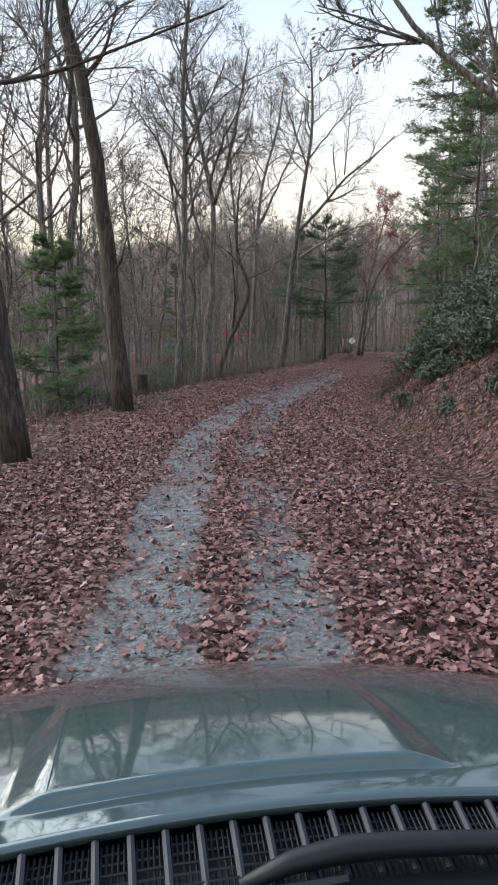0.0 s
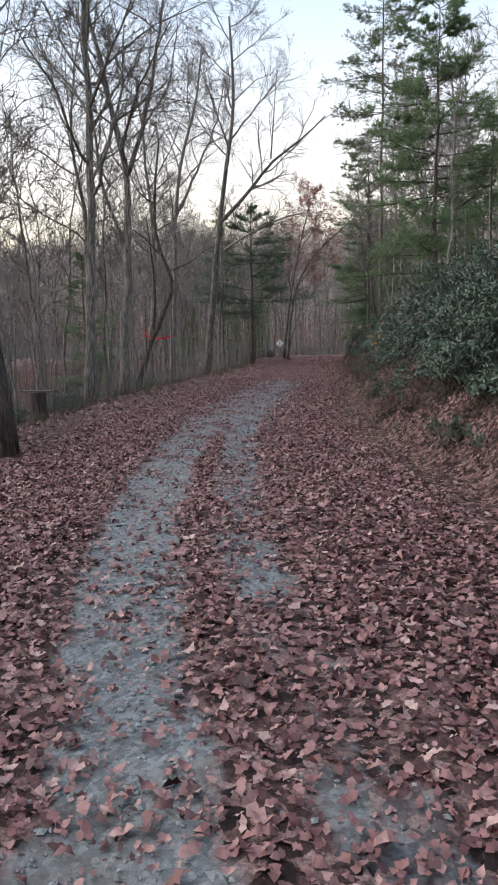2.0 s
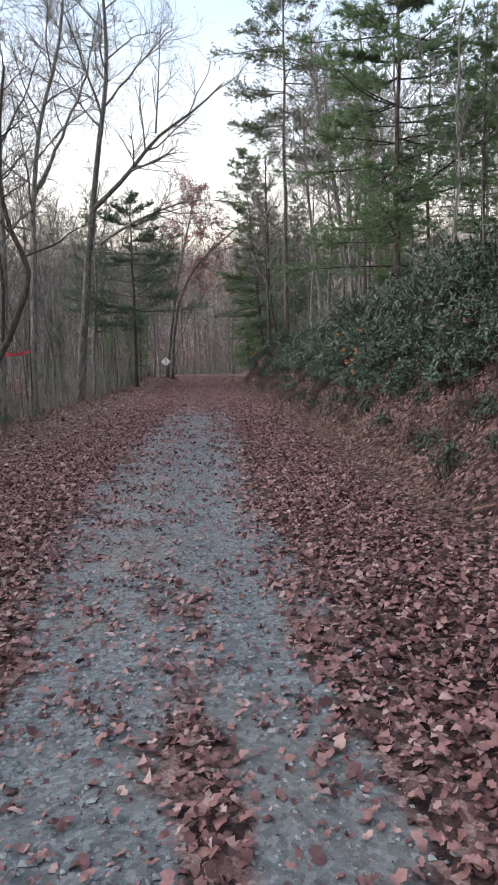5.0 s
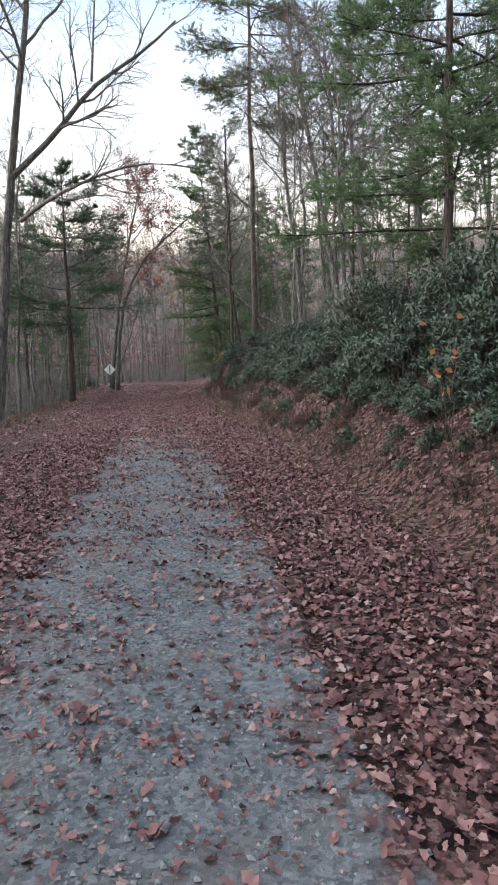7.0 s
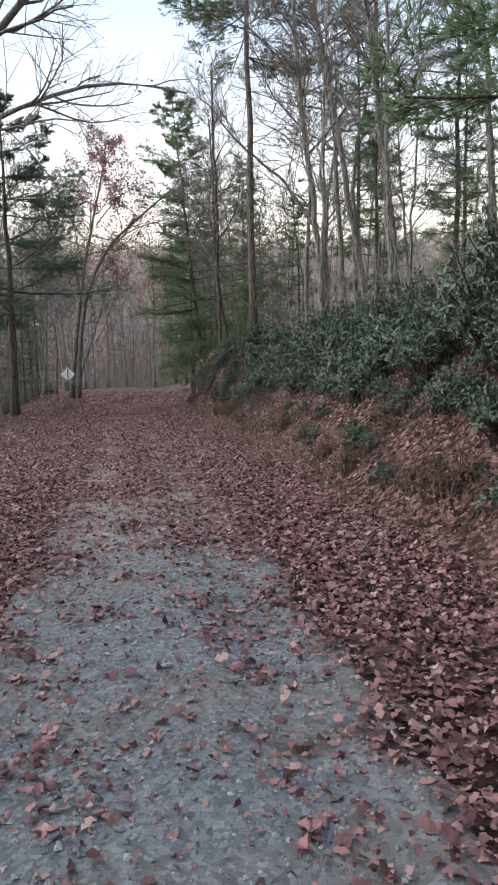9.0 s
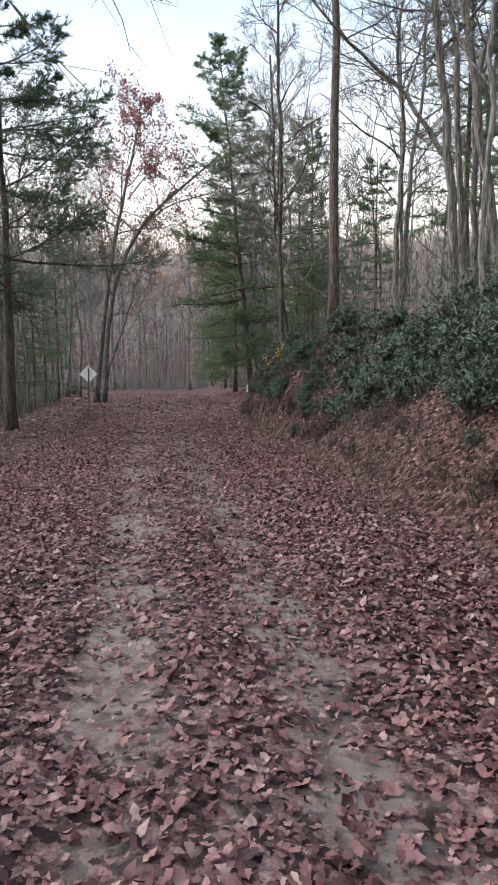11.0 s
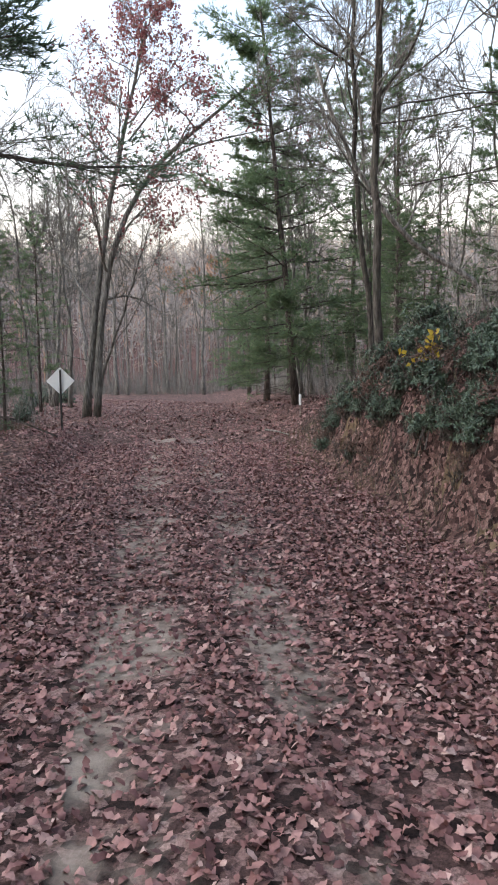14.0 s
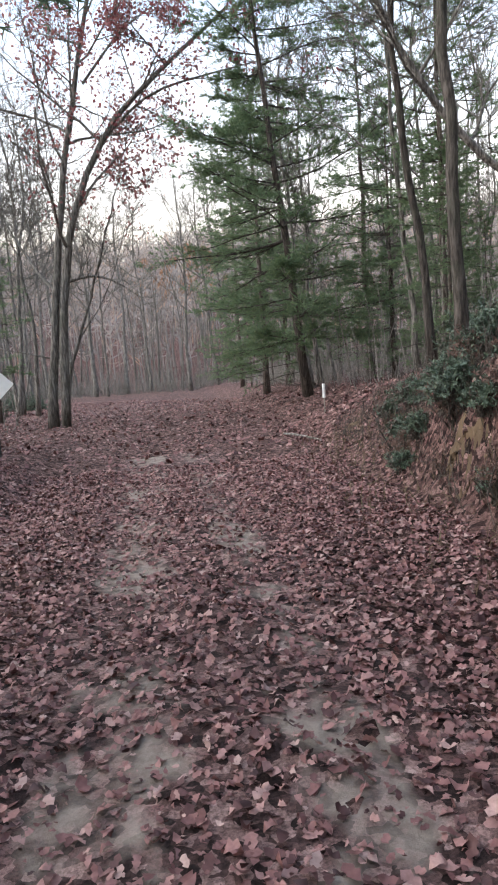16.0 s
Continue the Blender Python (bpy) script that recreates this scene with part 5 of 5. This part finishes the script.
def flagging():
    top = thing("flagging_tape", "bright red flagging tape strung between two thin trees", "tape", at=(-4.6, 34.6, 1.9))
    s = Shape()
    n = 16
    a = np.linspace(0, 1, n)
    xx = -0.62 + 1.24 * a
    sag = -0.10 * np.sin(a * np.pi) + 0.02 * np.sin(a * 23)
    tw = 0.09 + 0.02 * np.sin(a * 17)
    yy = 0.06 * np.sin(a * 9)
    v = [(xx[i], yy[i], sag[i]) for i in range(n)] + [(xx[i] + 0.01, yy[i] + 0.02 * math.sin(7 * a[i]), sag[i] + tw[i]) for i in range(n)]
    s.add(v, [(i, i + 1, n + i + 1, n + i) for i in range(n - 1)])
    ob = part("tape", s, RED_TAPE, top)
    ob.modifiers.new("thickness", "SOLIDIFY").thickness = 0.003
    t = Shape()
    t.add([(-0.58, 0, 0.08), (-0.50, 0, 0.08), (-0.47, 0.02, 0.33), (-0.56, 0.02, 0.36)], [(0, 1, 2, 3)])
    ob = part("tail", t, RED_TAPE, top)
    ob.modifiers.new("thickness", "SOLIDIFY").thickness = 0.003
    for dx in (-0.6, 0.6):
        p = Shape()
        p.tube([(dx, 0.03, gz_at(-4.6 + dx, 34.6) - 2.1), (dx + 0.02, 0.03, 0.2), (dx + 0.06, 0.04, 1.9)], [0.03, 0.025, 0.012], 6)
        part("stem", p, BARK_DARK, top)


flagging()

stick = Shape()
stick.tube(smooth_line([(4.9, 63.7, gz_at(4.9, 63.7) + 0.05), (5.05, 62.8, gz_at(5.05, 62.8) + 0.08), (5.2, 61.8, gz_at(5.2, 61.8) + 0.05)], 7), np.linspace(0.028, 0.016, 7), 6)
tagged(new("fallen_branch", stick.mesh("fallen_branch", BARK)), "pale fallen branch lying on the leaves", "branch")

# ---- the leaves nearest the start, one by one ----
rng = np.random.default_rng(95)
protos = []
for k in range(8):
    up, dn = leaf_outline(True)
    loc = np.concatenate([up, dn])
    cu, fo = rng.normal(0.3, 0.4), rng.normal(0.2, 0.3)
    v = np.stack([loc[:, 0] - 0.5, loc[:, 1], cu * (loc[:, 0] - 0.5) ** 2 + fo * np.abs(loc[:, 1]) + rng.normal(0, 0.03, len(loc))], -1)
    m = len(up)
    dns = [0] + list(range(m, m + len(dn))) + [m - 1]
    sh = Shape()
    sh.add(v, [(i, dns[i], dns[i + 1], i + 1) if i and i < m - 2 else ((0, dns[1], 1) if i == 0 else (i, dns[i], i + 1)) for i in range(m - 1)])
    protos.append(sh.mesh("fallen_leaf", LITTER_ONE))
host = bpy.data.objects["leaf_litter"]
made = 0
while made < 280:
    y = rng.uniform(1.0, 9.0)
    x = float(np.interp(y, ROAD_Y, ROAD_X)) + rng.uniform(-1.6, 1.8)
    if rng.random() < float(bare_patch(np.array([x]), np.array([y]))[0]) * 0.9:
        continue
    ob = new("fallen_leaf", protos[made % 8])
    ob.parent = host
    size = 0.085 * rng.uniform(0.8, 1.4)
    ob.matrix_local = Matrix.Translation((x, y, gz_at(x, y) + 0.045)) @ Euler((rng.normal(0, 0.2), rng.normal(0, 0.2), rng.uniform(0, 6.28))).to_matrix().to_4x4() @ Matrix.Scale(size, 4)
    made += 1


# ---- the vehicle, as it stands when the drive begins ----
PAINT, nt, bs = shader("green_grey_metallic_paint", 0.06, 0.4, 0.5)
bs.inputs["Coat Weight"].default_value = 0.6
bs.inputs["Coat Roughness"].default_value = 0.02
dust = noise_tex(nt, coords(nt), 5, 5)
nt.links.new(mix(nt, "MULTIPLY", 0.25, (0.075, 0.112, 0.118), ramp(nt, dust, [(0.35, (0.9, 0.9, 0.9)), (0.65, (1.05, 1.05, 1.05))])), bs.inputs["Base Color"])
BLACK_PLASTIC = plain("black_plastic", (0.008, 0.009, 0.012), 0.5)
GREY_PLASTIC = plain("worn_grey_plastic", (0.022, 0.026, 0.036), 0.5)
RUBBER = plain("tyre_rubber", (0.02, 0.02, 0.02), 0.85)
STEEL = plain("wheel_steel", (0.35, 0.35, 0.36), 0.4, 0.8)


def hood_drop(x, t):
    """How far the bonnet lies under the eye, t metres ahead of its rear edge."""
    ax = np.abs(x)
    d = 0.50 + 0.06 * t + 0.29 * t * t + 0.05 * (x / 0.7) ** 2 + 0.25 * np.clip(ax - 0.62, 0, 1) ** 2 * 6
    out, facet = 0.272 - 0.085 * t, 0.010 + 0.045 * np.clip(1 - t / 0.5, 0, 1)
    plate = smoothstep(0.052, 0.062, t) * np.clip((out - np.abs(x + 0.03)) / facet, 0, 1)
    return d - 0.016 * plate * (1 - 0.75 * smoothstep(0.15, 0.6, t))


def vehicle():
    yaw = math.radians(22.5)
    top = thing("vehicle", "green-grey vehicle front with a long ridged bonnet", "vehicle", at=(4.711 + 0.13 * math.cos(yaw), -1.885 + 0.13 * math.sin(yaw), 0.0), turn=yaw)
    eye = 1.609
    xs = np.linspace(-0.80, 0.80, 193)
    ts = np.r_[np.linspace(0, 0.045, 5), np.linspace(0.05, 0.066, 7), np.linspace(0.075, 1.12, 64)]
    gx, gt = np.meshgrid(xs, ts)
    rear = 0.665 - 0.10 * (gx / 0.8) ** 2
    yy = rear + gt * (1 - 0.05 * (gx / 0.8) ** 2)
    zz = eye - hood_drop(gx, gt) - 0.5 * np.clip(gt - 1.0, 0, 1) ** 2 * 20
    n, m = len(xs), len(ts)
    s = Shape()
    s.add(np.stack([gx, yy, zz], -1).reshape(-1, 3), [(j * n + i, j * n + i + 1, (j + 1) * n + i + 1, (j + 1) * n + i) for j in range(m - 1) for i in range(n - 1)])
    ob = part("bonnet", s, PAINT, top, "glossy green-grey bonnet with raised ridges", smooth=True)
    ob.modifiers.new("thickness", "SOLIDIFY").thickness = 0.012
    # wings and front, down to the sills
    for side in (-1, 1):
        w = Shape()
        rows = [(0.79, 0.0), (0.87, -0.10), (0.90, -0.30), (0.90, -0.55)]
        cols = np.linspace(0.25, 1.72, 22)
        v = []
        for xo, dz in rows:
            for c in cols:
                z = eye - float(hood_drop(np.array(0.79), np.array(max(0.0, c - 0.57)))) + dz
                arch = math.sqrt(max(0.0, 0.43 ** 2 - (c - 1.16) ** 2)) + 0.36
                v.append((side * (xo - 0.10 * max(0, c - 1.4) ** 2), c, max(z, min(arch, 0.80)) if dz < -0.4 else z))
        k = len(cols)
        f = [(j * k + i, j * k + i + 1, (j + 1) * k + i + 1, (j + 1) * k + i) for j in range(3) for i in range(k - 1)]
        w.add(v, f if side < 0 else [q[::-1] for q in f])
        ob = part("wing", w, PAINT, top, smooth=True)
        ob.modifiers.new("thickness", "SOLIDIFY").thickness = 0.01
        # wheel
        t = Shape()
        ang = np.linspace(0, 2 * np.pi, 29)[:-1]
        prof = [(0.22, -0.10), (0.34, -0.115), (0.36, -0.09), (0.365, 0.0), (0.36, 0.09), (0.34, 0.115), (0.22, 0.10)]
        v = [(side * 0.76 + p[1], 1.16 + p[0] * math.cos(a), 0.345 + p[0] * math.sin(a)) for p in prof for a in ang]
        q = len(ang)
        t.add(v, [(i * q + j, i * q + (j + 1) % q, (i + 1) * q + (j + 1) % q, (i + 1) * q + j) for i in range(6) for j in range(q)])
        wheel = part("wheel", t, RUBBER, top, "black rubber tyre", smooth=True)
        r = Shape()
        r.tube([(side * 0.70, 1.16, 0.345), (side * 0.83, 1.16, 0.345), (side * 0.835, 1.16, 0.345)], [0.225, 0.225, 0.06], 24)
        part("rim", r, STEEL, wheel)
    b = Shape()
    v = []
    xs2 = np.linspace(-0.88, 0.88, 25)
    for z, fwd in ((0.68, 1.58), (0.62, 1.68), (0.52, 1.71), (0.40, 1.68), (0.38, 1.55)):
        v += [(x, fwd - 0.16 * (x / 0.88) ** 2, z) for x in xs2]
    b.add(v, [(j * 25 + i, j * 25 + i + 1, (j + 1) * 25 + i + 1, (j + 1) * 25 + i) for j in range(4) for i in range(24)])
    ob = part("bumper", b, BLACK_PLASTIC, top, smooth=True)
    ob.modifiers.new("thickness", "SOLIDIFY").thickness = 0.012
    # the cowl below the windscreen: ribbed vents and the wiper
    c = Shape()
    v = []
    for back, dz in ((1.0, 0.60), (0.76, 0.54), (0.72, 0.535), (0.63, 0.538), (0.55, 0.545), (0.30, 0.56)):
        v += [(x, back - 0.10 * (x / 0.8) ** 2, eye - dz - 0.03 * (x / 0.8) ** 2) for x in np.linspace(-0.78, 0.78, 25)]
    c.add(v, [(j * 25 + i, (j + 1) * 25 + i, (j + 1) * 25 + i + 1, j * 25 + i + 1) for j in range(5) for i in range(24)])
    ob = part("cowl", c, BLACK_PLASTIC, top, "black plastic cowl with vents", smooth=True)
    ob.modifiers.new("thickness", "SOLIDIFY").thickness = 0.01

    def bar(x, y0, y1, z0, z1, r):
        q = Shape()
        q.tube([(x, y0, z0), (x * 0.99, (y0 + y1) / 2, (z0 + z1) / 2 + r * 0.4), (x * 0.98, y1, z1)], [r, r, r], 6)
        return q

    for i in range(39):
        x = -0.69 + i * 0.036
        bend = 0.10 * (x / 0.8) ** 2
        part("vent_rib", bar(x, 0.66 - bend, 0.588 - bend, eye - 0.512 - bend * 0.3, eye - 0.530 - bend * 0.3, 0.0045), GREY_PLASTIC, ob)
    g = Shape()
    for i in range(230):
        x = -0.69 + i * 0.006
        bend = 0.10 * (x / 0.8) ** 2
        g.tube([(x, 0.66 - bend, eye - 0.518 - bend * 0.3), (x, 0.59 - bend, eye - 0.534 - bend * 0.3)], [0.0013, 0.0013], 4)
    for k in range(5):
        yk = 0.655 - k * 0.014
        g.tube([(x, yk - 0.10 * (x / 0.8) ** 2, eye - 0.524 - 0.03 * (x / 0.8) ** 2) for x in np.linspace(-0.69, 0.69, 20)], [0.0015] * 20, 4)
    part("vent_grille", g, BLACK_PLASTIC, ob, kind="stuff")
    arm = Shape()
    arm.tube(smooth_line([(-0.045, 0.585, eye - 0.522), (-0.02, 0.605, eye - 0.508), (0.05, 0.605, eye - 0.508), (0.24, 0.592, eye - 0.516), (0.72, 0.53, eye - 0.535)], 14), np.r_[0.006, 0.011, np.linspace(0.013, 0.006, 12)], 8)
    part("wiper_arm", arm, BLACK_PLASTIC, top, smooth=True)
    blade = Shape()
    blade.tube(smooth_line([(-0.45, 0.54, eye - 0.54), (-0.2, 0.57, eye - 0.528), (0.06, 0.575, eye - 0.522)], 10), [0.006] * 10, 6)
    part("wiper_blade", blade, BLACK_PLASTIC, top)
    return top


vehicle()
